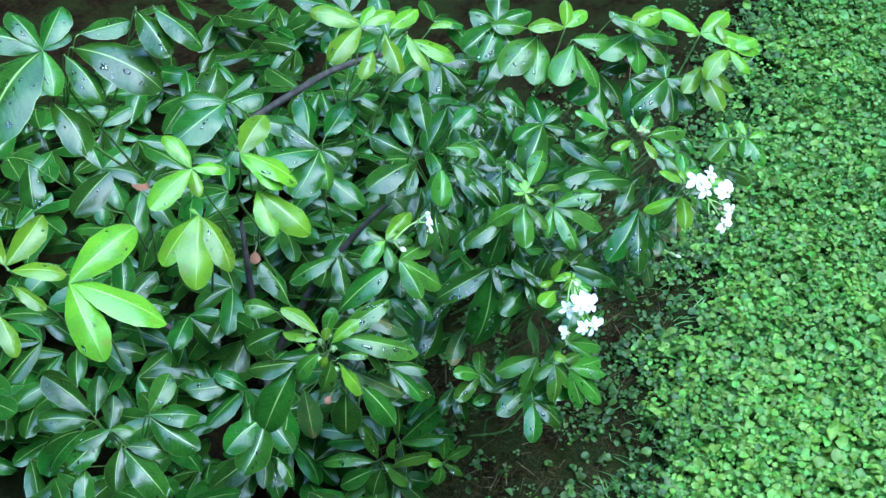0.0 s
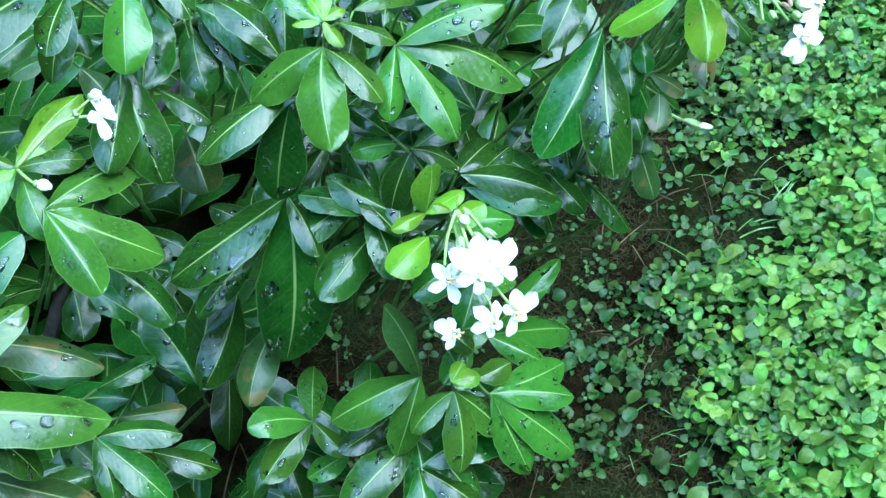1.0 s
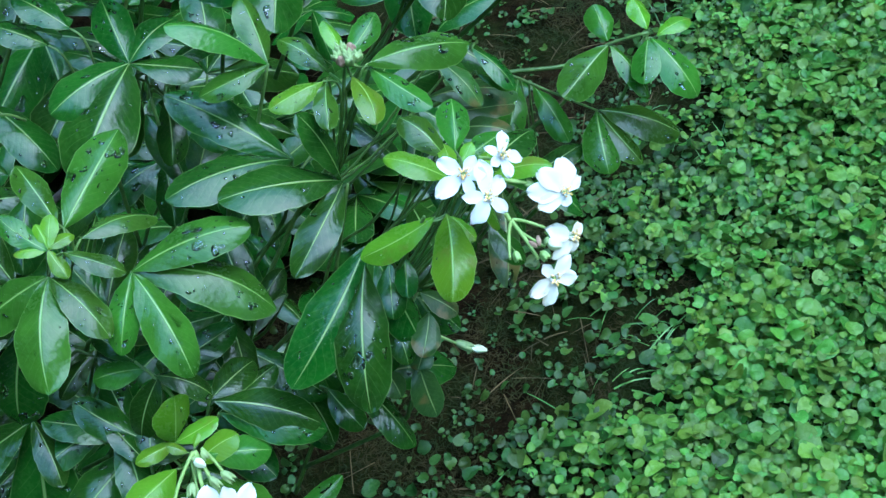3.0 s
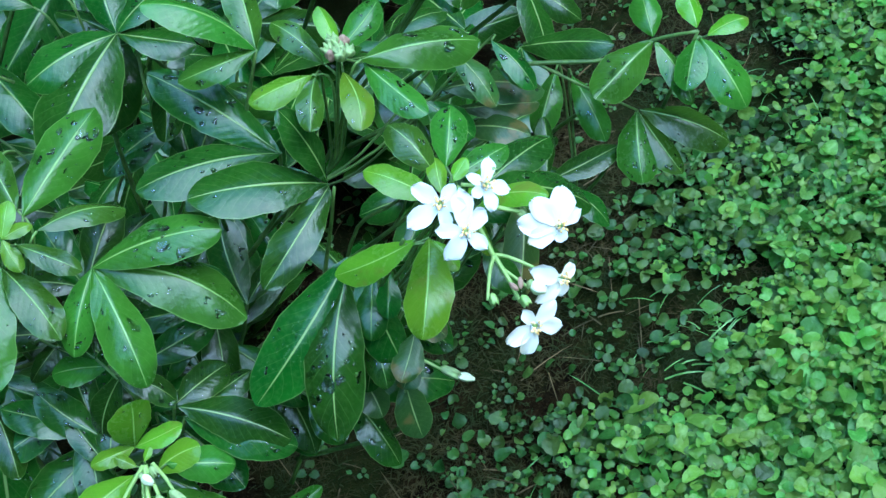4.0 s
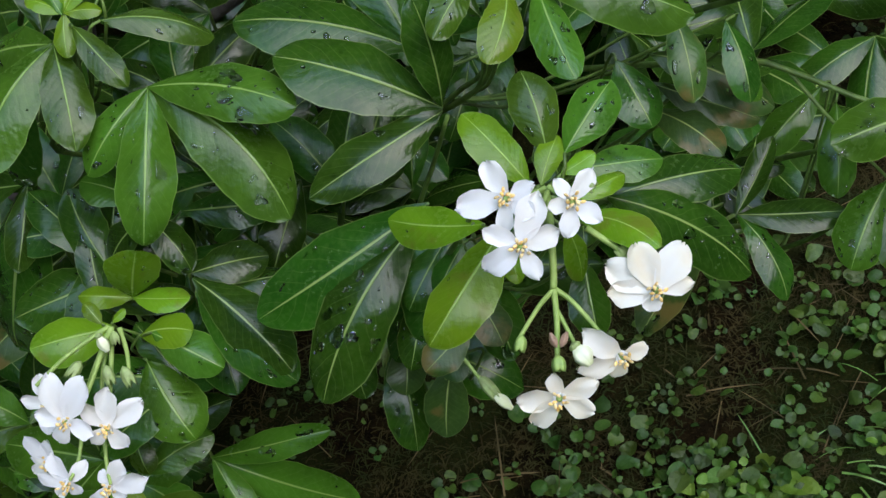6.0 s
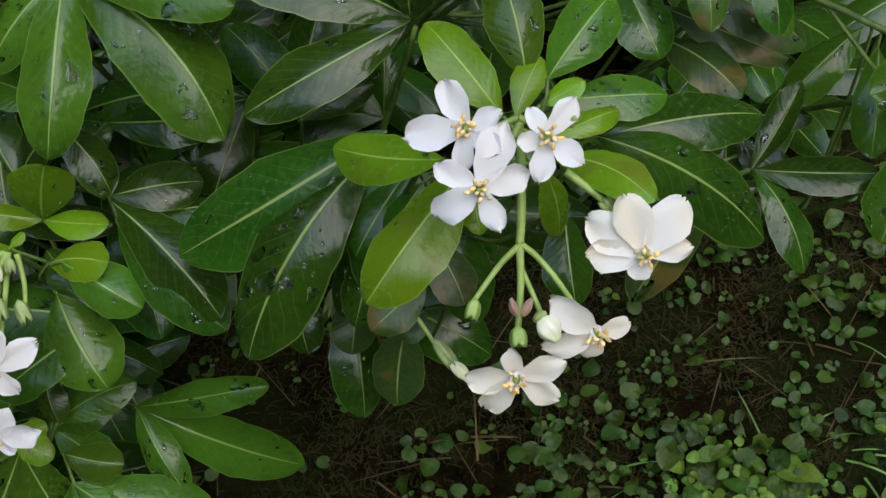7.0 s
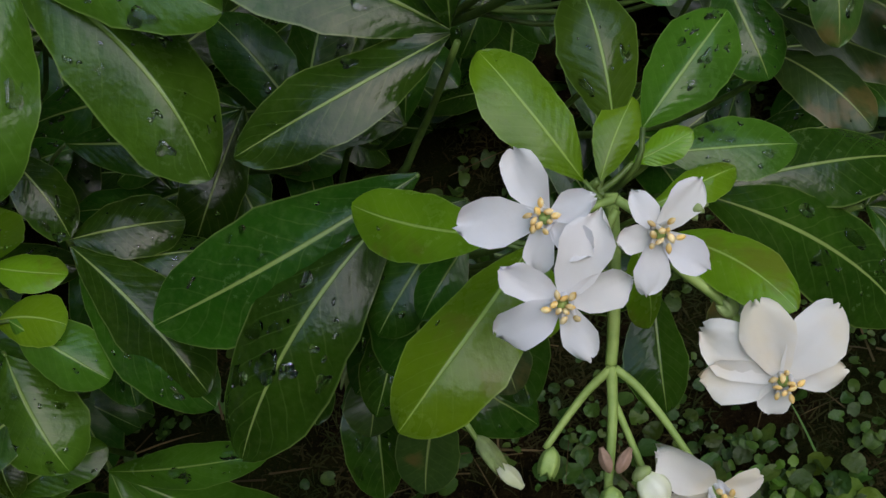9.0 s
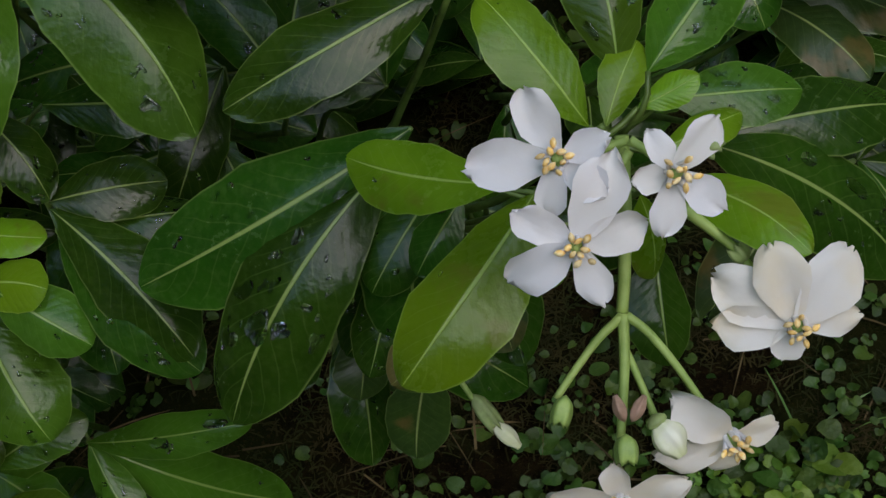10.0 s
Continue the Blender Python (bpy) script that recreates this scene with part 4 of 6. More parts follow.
sprig((-0.404, 0.138, 0.314), [
    ((-0.404, 0.138, 0.314), (-0.362, 0.129, 0.301), 0.40, "o"),
])
sprig((-0.395, 0.113, 0.296), [
    ((-0.395, 0.113, 0.296), (-0.361, 0.089, 0.275), 0.40, "m"),
])
sprig((-0.468, 0.073, 0.366), [
    ((-0.468, 0.073, 0.366), (-0.426, 0.070, 0.356), 0.40, "m"),
])
sprig((-0.778, -0.003, 0.781), [
    ((-0.778, -0.003, 0.781), (-0.695, 0.035, 0.789), 0.38, "y"),
    ((-0.778, -0.003, 0.781), (-0.703, -0.056, 0.734), 0.38, "y"),
    ((-0.778, -0.003, 0.781), (-0.774, -0.076, 0.735), 0.38, "y"),
])
sprig((-0.828, 0.022, 0.808), [
    ((-0.828, 0.022, 0.808), (-0.777, 0.060, 0.823), 0.40, "y"),
    ((-0.825, 0.018, 0.803), (-0.777, 0.005, 0.786), 0.40, "y"),
    ((-0.829, 0.009, 0.793), (-0.807, -0.018, 0.772), 0.40, "y"),
    ((-0.850, -0.007, 0.775), (-0.849, -0.044, 0.751), 0.40, "y"),
    ((-0.828, 0.022, 0.808), (-0.839, 0.061, 0.835), 0.40, "y"),
])
sprig((-0.617, 0.097, 0.721), [
    ((-0.617, 0.097, 0.721), (-0.676, 0.056, 0.706), 0.42, "y"),
    ((-0.617, 0.097, 0.721), (-0.652, 0.027, 0.683), 0.42, "y"),
    ((-0.617, 0.097, 0.721), (-0.608, 0.036, 0.681), 0.42, "y"),
    ((-0.617, 0.097, 0.721), (-0.624, 0.105, 0.727), 0.42, "y"),
])
sprig((-0.553, 0.119, 0.765), [
    ((-0.553, 0.119, 0.765), (-0.507, 0.154, 0.778), 0.47, "y"),
    ((-0.553, 0.119, 0.765), (-0.504, 0.079, 0.731), 0.47, "y"),
    ((-0.553, 0.119, 0.765), (-0.524, 0.076, 0.733), 0.47, "y"),
])
sprig((-0.549, 0.090, 0.731), [
    ((-0.549, 0.090, 0.731), (-0.512, 0.037, 0.691), 0.40, "y"),
    ((-0.549, 0.090, 0.731), (-0.551, 0.042, 0.702), 0.40, "y"),
])
sprig((-0.607, 0.128, 0.760), [
    ((-0.607, 0.128, 0.760), (-0.622, 0.166, 0.787), 0.40, "y"),
    ((-0.607, 0.128, 0.760), (-0.667, 0.097, 0.752), 0.40, "y"),
    ((-0.607, 0.128, 0.760), (-0.612, 0.099, 0.743), 0.40, "y"),
    ((-0.607, 0.128, 0.760), (-0.571, 0.121, 0.749), 0.40, "y"),
])
sprig((-0.724, 0.128, 0.960), [
    ((-0.695, 0.122, 0.956), (-0.629, 0.072, 0.913), 0.48, "m"),
    ((-0.705, 0.120, 0.951), (-0.689, 0.073, 0.919), 0.48, "m"),
    ((-0.733, 0.102, 0.919), (-0.720, 0.048, 0.883), 0.48, "m"),
    ((-0.733, 0.127, 0.957), (-0.791, 0.088, 0.944), 0.48, "m"),
    ((-0.724, 0.128, 0.960), (-0.740, 0.168, 0.988), 0.48, "m"),
    ((-0.724, 0.128, 0.960), (-0.689, 0.167, 0.978), 0.48, "m"),
    ((-0.686, 0.127, 0.966), (-0.633, 0.134, 0.960), 0.48, "m"),
    ((-0.611, 0.120, 0.974), (-0.579, 0.077, 0.941), 0.48, "m"),
    ((-0.724, 0.128, 0.960), (-0.809, 0.052, 0.928), 0.48, "m"),
])
sprig((-0.724, 0.128, 0.960), [
    ((-0.724, 0.128, 0.960), (-0.775, 0.151, 0.984), 0.48, "m"),
    ((-0.627, 0.123, 0.975), (-0.614, 0.077, 0.943), 0.48, "m"),
    ((-0.724, 0.128, 0.960), (-0.730, 0.086, 0.935), 0.48, "g"),
    ((-0.724, 0.128, 0.960), (-0.692, 0.140, 0.961), 0.48, "m"),
])
sprig((-0.5079, 0.0571, 0.4780), [
    ((-0.5104, 0.0755, 0.4930), (-0.5412, 0.1121, 0.5211), 0.37, "y"),
    ((-0.5127, 0.0735, 0.4850), (-0.5474, 0.1008, 0.4915), 0.41, "y"),
    ((-0.5032, 0.0721, 0.4925), (-0.4840, 0.0804, 0.5199), 0.49, "g"),
    ((-0.5011, 0.0579, 0.4877), (-0.4615, 0.0611, 0.5039), 0.37, "y"),
    ((-0.4967, 0.0718, 0.4808), (-0.4076, 0.0878, 0.4906), 0.28, "g"),
    ((-0.4915, 0.0708, 0.4817), (-0.3962, 0.0346, 0.4347), 0.28, "g"),
    ((-0.5002, 0.0426, 0.4748), (-0.4654, 0.0311, 0.4698), 0.32, "g"),
    ((-0.5014, 0.0415, 0.4666), (-0.4829, 0.0185, 0.4215), 0.44, "y"),
    ((-0.5092, 0.0442, 0.4718), (-0.5292, 0.0371, 0.4329), 0.46, "g"),
    ((-0.5183, 0.0588, 0.4759), (-0.5530, 0.0582, 0.4500), 0.52, "g"),
    ((-0.5090, 0.0609, 0.4917), (-0.5001, 0.0669, 0.5055), 0.62, "y"),
    ((-0.5191, 0.0651, 0.4879), (-0.5334, 0.0689, 0.4823), 0.62, "y"),
    ((-0.5119, 0.0496, 0.4769), (-0.5220, 0.0473, 0.4647), 0.62, "y"),
])
sprig((-0.5077, 0.0713, 0.4630), [
    ((-0.4706, 0.0684, 0.4662), (-0.4434, 0.0307, 0.4223), 0.33, "m"),
    ((-0.5429, 0.0774, 0.4564), (-0.6007, 0.0989, 0.4555), 0.46, "m"),
    ((-0.5489, 0.0782, 0.4482), (-0.6086, 0.0543, 0.3800), 0.43, "m"),
    ((-0.5676, 0.0647, 0.3961), (-0.6052, 0.0407, 0.3353), 0.52, "m"),
    ((-0.5441, 0.0649, 0.4178), (-0.5501, 0.0379, 0.3515), 0.39, "o"),
    ((-0.4969, 0.0458, 0.4036), (-0.5115, 0.0240, 0.3525), 0.62, "m"),
    ((-0.4767, 0.0349, 0.4147), (-0.4522, -0.0011, 0.3644), 0.47, "m"),
    ((-0.4760, 0.0564, 0.4199), (-0.4259, 0.0290, 0.3789), 0.34, "o"),
    ((-0.5470, 0.1150, 0.4807), (-0.5928, 0.1202, 0.4698), 0.62, "m"),
    ((-0.5441, 0.1292, 0.5009), (-0.5788, 0.1440, 0.5156), 0.62, "g"),
    ((-0.5236, 0.1336, 0.4979), (-0.5387, 0.1764, 0.5435), 0.50, "m"),
])
sprig((-0.4690, 0.1225, 0.4658), [
    ((-0.4694, 0.1152, 0.4729), (-0.3936, 0.1238, 0.5060), 0.38, "m"),
    ((-0.4607, 0.1232, 0.4555), (-0.3891, 0.0858, 0.4200), 0.28, "o"),
])
sprig((-0.4431, 0.1683, 0.5142), [
    ((-0.4431, 0.1683, 0.5142), (-0.5105, 0.1666, 0.5036), 0.37, "m"),
    ((-0.4420, 0.1669, 0.5134), (-0.4529, 0.1243, 0.4864), 0.44, "m"),
    ((-0.4308, 0.1785, 0.4998), (-0.4155, 0.1526, 0.4826), 0.54, "m"),
])
sprig((-0.4315, 0.1287, 0.1357), [
    ((-0.4410, 0.1297, 0.1333), (-0.5093, 0.1583, 0.1419), 0.28, "g"),
    ((-0.4371, 0.1269, 0.1390), (-0.4447, 0.1557, 0.1888), 0.43, "g"),
    ((-0.4058, 0.1161, 0.1812), (-0.3953, 0.1354, 0.2424), 0.41, "m"),
    ((-0.4004, 0.1226, 0.1614), (-0.3383, 0.1117, 0.2138), 0.37, "m"),
    ((-0.4029, 0.1225, 0.1605), (-0.3455, 0.0930, 0.1679), 0.28, "g"),
    ((-0.4258, 0.1126, 0.1305), (-0.3694, 0.0852, 0.1531), 0.32, "g"),
    ((-0.4154, 0.1167, 0.1376), (-0.4117, 0.1230, 0.1716), 0.61, "g"),
    ((-0.4321, 0.1181, 0.1331), (-0.4033, 0.0958, 0.0962), 0.49, "g"),
    ((-0.4476, 0.1264, 0.1215), (-0.4970, 0.1382, 0.1013), 0.46, "m"),
    ((-0.4356, 0.1217, 0.1214), (-0.4574, 0.1117, 0.0781), 0.56, "m"),
])
sprig((-0.3527, 0.0894, 0.1214), [
    ((-0.3464, 0.0888, 0.1230), (-0.3088, 0.0795, 0.1414), 0.35, "g"),
    ((-0.3501, 0.0908, 0.1235), (-0.3417, 0.1023, 0.1636), 0.37, "g"),
    ((-0.3538, 0.0893, 0.1210), (-0.3742, 0.0924, 0.1304), 0.60, "y"),
    ((-0.3534, 0.0883, 0.1203), (-0.3313, 0.0645, 0.1071), 0.45, "g"),
    ((-0.3567, 0.0866, 0.1176), (-0.3691, 0.0770, 0.0915), 0.59, "g"),
])
sprig((-0.782, 0.067, 0.481), [
    ((-0.795, 0.087, 0.499), (-0.830, 0.136, 0.536), 0.48, "m"),
    ((-0.799, 0.081, 0.493), (-0.854, 0.094, 0.512), 0.48, "m"),
    ((-0.733, 0.066, 0.484), (-0.694, 0.101, 0.498), 0.48, "g"),
    ((-0.734, 0.064, 0.482), (-0.679, 0.050, 0.463), 0.48, "m"),
    ((-0.735, 0.063, 0.481), (-0.694, 0.017, 0.445), 0.48, "m"),
    ((-0.793, 0.065, 0.479), (-0.842, 0.042, 0.474), 0.48, "m"),
    ((-0.777, 0.049, 0.466), (-0.801, 0.007, 0.444), 0.48, "m"),
    ((-0.775, 0.046, 0.463), (-0.750, -0.012, 0.422), 0.48, "m"),
    ((-0.771, 0.047, 0.464), (-0.728, 0.030, 0.446), 0.48, "m"),
])
sprig((-0.782, 0.067, 0.481), [
    ((-0.789, 0.085, 0.498), (-0.771, 0.121, 0.517), 0.48, "m"),
    ((-0.782, 0.067, 0.481), (-0.827, 0.060, 0.485), 0.48, "m"),
    ((-0.782, 0.067, 0.481), (-0.756, 0.058, 0.471), 0.48, "g"),
    ((-0.782, 0.067, 0.481), (-0.764, 0.100, 0.499), 0.48, "m"),
    ((-0.824, 0.044, 0.460), (-0.840, 0.006, 0.439), 0.48, "m"),
])
sprig((-0.333, 0.275, 0.766), [
    ((-0.333, 0.275, 0.766), (-0.388, 0.300, 0.792), 0.40, "y"),
    ((-0.333, 0.275, 0.766), (-0.392, 0.240, 0.755), 0.40, "y"),
    ((-0.333, 0.275, 0.766), (-0.307, 0.296, 0.774), 0.40, "y"),
    ((-0.311, 0.259, 0.755), (-0.313, 0.211, 0.726), 0.40, "y"),
    ((-0.286, 0.247, 0.753), (-0.276, 0.201, 0.723), 0.40, "y"),
    ((-0.285, 0.242, 0.747), (-0.239, 0.211, 0.720), 0.40, "y"),
    ((-0.302, 0.259, 0.760), (-0.255, 0.277, 0.762), 0.40, "y"),
    ((-0.330, 0.255, 0.739), (-0.360, 0.225, 0.726), 0.40, "y"),
    ((-0.259, 0.238, 0.757), (-0.226, 0.240, 0.753), 0.40, "y"),
])
sprig((-0.333, 0.275, 0.766), [
    ((-0.333, 0.275, 0.766), (-0.282, 0.286, 0.763), 0.40, "y"),
])
sprig((-0.038, 0.280, 0.655), [
    ((-0.074, 0.294, 0.645), (-0.148, 0.256, 0.636), 0.48, "g"),
    ((-0.074, 0.294, 0.645), (-0.112, 0.236, 0.616), 0.48, "g"),
    ((-0.035, 0.263, 0.636), (-0.088, 0.218, 0.618), 0.48, "g"),
    ((-0.033, 0.259, 0.633), (-0.031, 0.206, 0.600), 0.48, "g"),
    ((-0.033, 0.267, 0.642), (0.030, 0.258, 0.625), 0.48, "g"),
    ((-0.084, 0.307, 0.655), (-0.131, 0.317, 0.670), 0.48, "g"),
    ((-0.038, 0.280, 0.655), (-0.091, 0.287, 0.669), 0.40, "y"),
    ((-0.038, 0.280, 0.655), (0.007, 0.297, 0.656), 0.40, "y"),
    ((-0.038, 0.280, 0.655), (-0.017, 0.315, 0.673), 0.40, "y"),
])
sprig((-0.038, 0.280, 0.655), [
    ((0.023, 0.251, 0.668), (0.069, 0.222, 0.641), 0.48, "g"),
])
sprig((0.132, 0.205, 0.629), [
    ((0.132, 0.205, 0.629), (0.210, 0.170, 0.593), 0.40, "y"),
    ((0.132, 0.205, 0.629), (0.184, 0.197, 0.614), 0.40, "y"),
    ((0.132, 0.205, 0.629), (0.090, 0.241, 0.660), 0.40, "y"),
    ((0.132, 0.205, 0.629), (0.110, 0.208, 0.635), 0.40, "y"),
    ((0.132, 0.205, 0.629), (0.191, 0.222, 0.635), 0.40, "y"),
    ((0.119, 0.181, 0.592), (0.074, 0.154, 0.583), 0.40, "y"),
    ((0.119, 0.181, 0.592), (0.120, 0.124, 0.556), 0.40, "y"),
    ((0.122, 0.179, 0.592), (0.152, 0.144, 0.564), 0.40, "y"),
    ((0.103, 0.246, 0.652), (0.043, 0.239, 0.659), 0.40, "y"),
])
sprig((-0.422, 0.238, 0.632), [
    ((-0.431, 0.249, 0.642), (-0.413, 0.302, 0.672), 0.48, "m"),
    ((-0.411, 0.243, 0.643), (-0.358, 0.280, 0.656), 0.48, "m"),
    ((-0.422, 0.238, 0.632), (-0.453, 0.275, 0.661), 0.48, "m"),
    ((-0.426, 0.218, 0.607), (-0.394, 0.174, 0.574), 0.48, "m"),
    ((-0.422, 0.238, 0.632), (-0.479, 0.191, 0.613), 0.48, "m"),
    ((-0.422, 0.238, 0.632), (-0.401, 0.211, 0.611), 0.48, "m"),
    ((-0.422, 0.238, 0.632), (-0.433, 0.192, 0.606), 0.48, "g"),
    ((-0.422, 0.238, 0.632), (-0.492, 0.240, 0.647), 0.48, "m"),
])
sprig((-0.265, 0.196, 0.600), [
    ((-0.282, 0.218, 0.616), (-0.268, 0.266, 0.644), 0.48, "m"),
    ((-0.252, 0.205, 0.618), (-0.207, 0.226, 0.623), 0.48, "m"),
    ((-0.313, 0.215, 0.598), (-0.350, 0.243, 0.622), 0.48, "m"),
    ((-0.314, 0.206, 0.587), (-0.383, 0.187, 0.588), 0.48, "m"),
    ((-0.310, 0.199, 0.581), (-0.336, 0.172, 0.569), 0.48, "m"),
    ((-0.281, 0.184, 0.579), (-0.303, 0.143, 0.557), 0.48, "g"),
    ((-0.265, 0.196, 0.600), (-0.223, 0.183, 0.584), 0.48, "g"),
    ((-0.304, 0.216, 0.603), (-0.305, 0.259, 0.630), 0.48, "m"),
    ((-0.266, 0.181, 0.584), (-0.257, 0.152, 0.564), 0.48, "m"),
])
sprig((-0.506, 0.326, 0.683), [
    ((-0.522, 0.332, 0.686), (-0.548, 0.322, 0.685), 0.51, "m"),
    ((-0.543, 0.330, 0.678), (-0.495, 0.379, 0.699), 0.51, "m"),
    ((-0.520, 0.322, 0.674), (-0.454, 0.336, 0.670), 0.51, "m"),
    ((-0.506, 0.326, 0.683), (-0.586, 0.291, 0.677), 0.51, "m"),
    ((-0.506, 0.326, 0.683), (-0.487, 0.302, 0.665), 0.51, "m"),
    ((-0.506, 0.326, 0.683), (-0.560, 0.334, 0.699), 0.51, "m"),
])
sprig((-0.684, 0.259, 0.697), [
    ((-0.760, 0.284, 0.720), (-0.773, 0.236, 0.693), 0.48, "m"),
    ((-0.672, 0.255, 0.695), (-0.735, 0.216, 0.682), 0.48, "m"),
    ((-0.684, 0.259, 0.697), (-0.688, 0.298, 0.723), 0.48, "m"),
    ((-0.684, 0.259, 0.697), (-0.643, 0.278, 0.701), 0.48, "m"),
    ((-0.684, 0.259, 0.697), (-0.640, 0.238, 0.676), 0.48, "m"),
    ((-0.684, 0.259, 0.697), (-0.678, 0.213, 0.667), 0.48, "m"),
])
sprig((-0.598, 0.070, 0.390), [
    ((-0.622, 0.114, 0.424), (-0.677, 0.120, 0.438), 0.48, "m"),
    ((-0.612, 0.087, 0.402), (-0.632, 0.046, 0.380), 0.48, "m"),
    ((-0.598, 0.070, 0.390), (-0.661, 0.046, 0.387), 0.48, "m"),
    ((-0.598, 0.070, 0.390), (-0.582, 0.026, 0.359), 0.48, "m"),
    ((-0.604, 0.030, 0.357), (-0.598, -0.004, 0.334), 0.48, "m"),
    ((-0.598, 0.070, 0.390), (-0.652, 0.018, 0.368), 0.48, "m"),
    ((-0.605, 0.101, 0.416), (-0.636, 0.128, 0.439), 0.48, "m"),
])
sprig((-0.113, 0.212, 0.566), [
    ((-0.113, 0.212, 0.566), (-0.164, 0.198, 0.568), 0.48, "m"),
    ((-0.113, 0.212, 0.566), (-0.110, 0.248, 0.589), 0.48, "m"),
    ((-0.113, 0.212, 0.566), (-0.077, 0.198, 0.551), 0.48, "m"),
    ((-0.113, 0.212, 0.566), (-0.077, 0.228, 0.570), 0.48, "m"),
    ((-0.133, 0.239, 0.585), (-0.153, 0.264, 0.604), 0.48, "m"),
    ((-0.113, 0.212, 0.566), (-0.168, 0.163, 0.546), 0.48, "m"),
    ((-0.148, 0.242, 0.579), (-0.172, 0.261, 0.595), 0.48, "m"),
])
sprig((0.057, 0.257, 0.625), [
    ((0.057, 0.257, 0.625), (-0.011, 0.236, 0.625), 0.48, "g"),
    ((0.057, 0.257, 0.625), (0.086, 0.214, 0.593), 0.48, "g"),
    ((0.057, 0.257, 0.625), (0.035, 0.207, 0.598), 0.48, "g"),
    ((0.057, 0.257, 0.625), (0.040, 0.290, 0.649), 0.48, "g"),
    ((0.057, 0.257, 0.625), (0.112, 0.285, 0.636), 0.48, "g"),
    ((0.057, 0.257, 0.625), (0.121, 0.240, 0.602), 0.48, "g"),
])
sprig((0.077, 0.200, 0.577), [
    ((0.077, 0.200, 0.577), (0.005, 0.173, 0.574), 0.48, "m"),
    ((0.077, 0.200, 0.577), (0.094, 0.151, 0.543), 0.48, "m"),
    ((0.077, 0.200, 0.577), (0.053, 0.147, 0.548), 0.48, "m"),
    ((0.077, 0.200, 0.577), (0.052, 0.219, 0.593), 0.48, "m"),
    ((0.077, 0.200, 0.577), (0.125, 0.185, 0.558), 0.48, "m"),
    ((0.077, 0.200, 0.577), (0.091, 0.236, 0.597), 0.48, "m"),
])
sprig((0.002, 0.255, 0.580), [
    ((0.002, 0.255, 0.580), (-0.060, 0.227, 0.574), 0.48, "m"),
    ((0.002, 0.255, 0.580), (0.010, 0.208, 0.549), 0.48, "m"),
    ((0.002, 0.255, 0.580), (-0.031, 0.199, 0.552), 0.48, "m"),
    ((0.002, 0.255, 0.580), (-0.044, 0.270, 0.598), 0.48, "m"),
    ((0.002, 0.255, 0.580), (0.054, 0.263, 0.575), 0.48, "m"),
])
sprig((0.156, 0.171, 0.613), [
    ((0.156, 0.171, 0.613), (0.100, 0.143, 0.604), 0.40, "y"),
    ((0.156, 0.171, 0.613), (0.172, 0.138, 0.589), 0.40, "y"),
    ((0.156, 0.171, 0.613), (0.208, 0.176, 0.609), 0.40, "y"),
    ((0.156, 0.171, 0.613), (0.162, 0.208, 0.635), 0.40, "y"),
])
sprig((-0.115, 0.330, 0.662), [
    ((-0.115, 0.330, 0.662), (-0.182, 0.302, 0.657), 0.48, "m"),
    ((-0.115, 0.330, 0.662), (-0.166, 0.285, 0.643), 0.48, "m"),
    ((-0.115, 0.330, 0.662), (-0.111, 0.276, 0.628), 0.48, "m"),
    ((-0.115, 0.330, 0.662), (-0.058, 0.337, 0.656), 0.48, "m"),
    ((-0.115, 0.330, 0.662), (-0.148, 0.349, 0.680), 0.48, "m"),
    ((-0.115, 0.330, 0.662), (-0.087, 0.380, 0.688), 0.48, "m"),
])
sprig((-0.642, 0.315, 0.634), [
    ((-0.642, 0.315, 0.634), (-0.632, 0.293, 0.619), 0.80, "b"),
])
sprig((-0.522, 0.029, 0.430), [
    ((-0.522, 0.029, 0.430), (-0.531, 0.022, 0.427), 0.69, "b"),
])
sprig((-0.535, 0.208, 0.535), [
    ((-0.535, 0.208, 0.535), (-0.543, 0.194, 0.528), 0.69, "b"),
])
sprig((-0.338, 0.346, 0.219), [
    ((-0.338, 0.346, 0.219), (-0.296, 0.317, 0.194), 0.41, "m"),
    ((-0.338, 0.346, 0.219), (-0.332, 0.294, 0.186), 0.36, "m"),
    ((-0.338, 0.346, 0.219), (-0.377, 0.310, 0.204), 0.42, "m"),
])
sprig((-0.317, 0.108, 0.248), [
    ((-0.317, 0.108, 0.248), (-0.284, 0.075, 0.220), 0.40, "m"),
    ((-0.317, 0.108, 0.248), (-0.324, 0.063, 0.221), 0.39, "m"),
    ((-0.317, 0.108, 0.248), (-0.352, 0.082, 0.238), 0.36, "m"),
])
sprig((-0.237, 0.308, 0.212), [
    ((-0.237, 0.308, 0.212), (-0.274, 0.352, 0.246), 0.36, "m"),
    ((-0.237, 0.308, 0.212), (-0.224, 0.360, 0.242), 0.35, "m"),
    ((-0.237, 0.308, 0.212), (-0.178, 0.349, 0.226), 0.35, "m"),
])
sprig((-0.298, 0.251, 0.229), [
    ((-0.298, 0.251, 0.229), (-0.358, 0.216, 0.219), 0.36, "m"),
    ((-0.298, 0.251, 0.229), (-0.354, 0.260, 0.245), 0.38, "m"),
    ((-0.298, 0.251, 0.229), (-0.325, 0.297, 0.263), 0.37, "m"),
])
sprig((-0.362, 0.266, 0.250), [
    ((-0.362, 0.266, 0.250), (-0.392, 0.305, 0.280), 0.41, "m"),
    ((-0.362, 0.266, 0.250), (-0.352, 0.308, 0.274), 0.38, "m"),
    ((-0.362, 0.266, 0.250), (-0.324, 0.291, 0.259), 0.42, "m"),
])
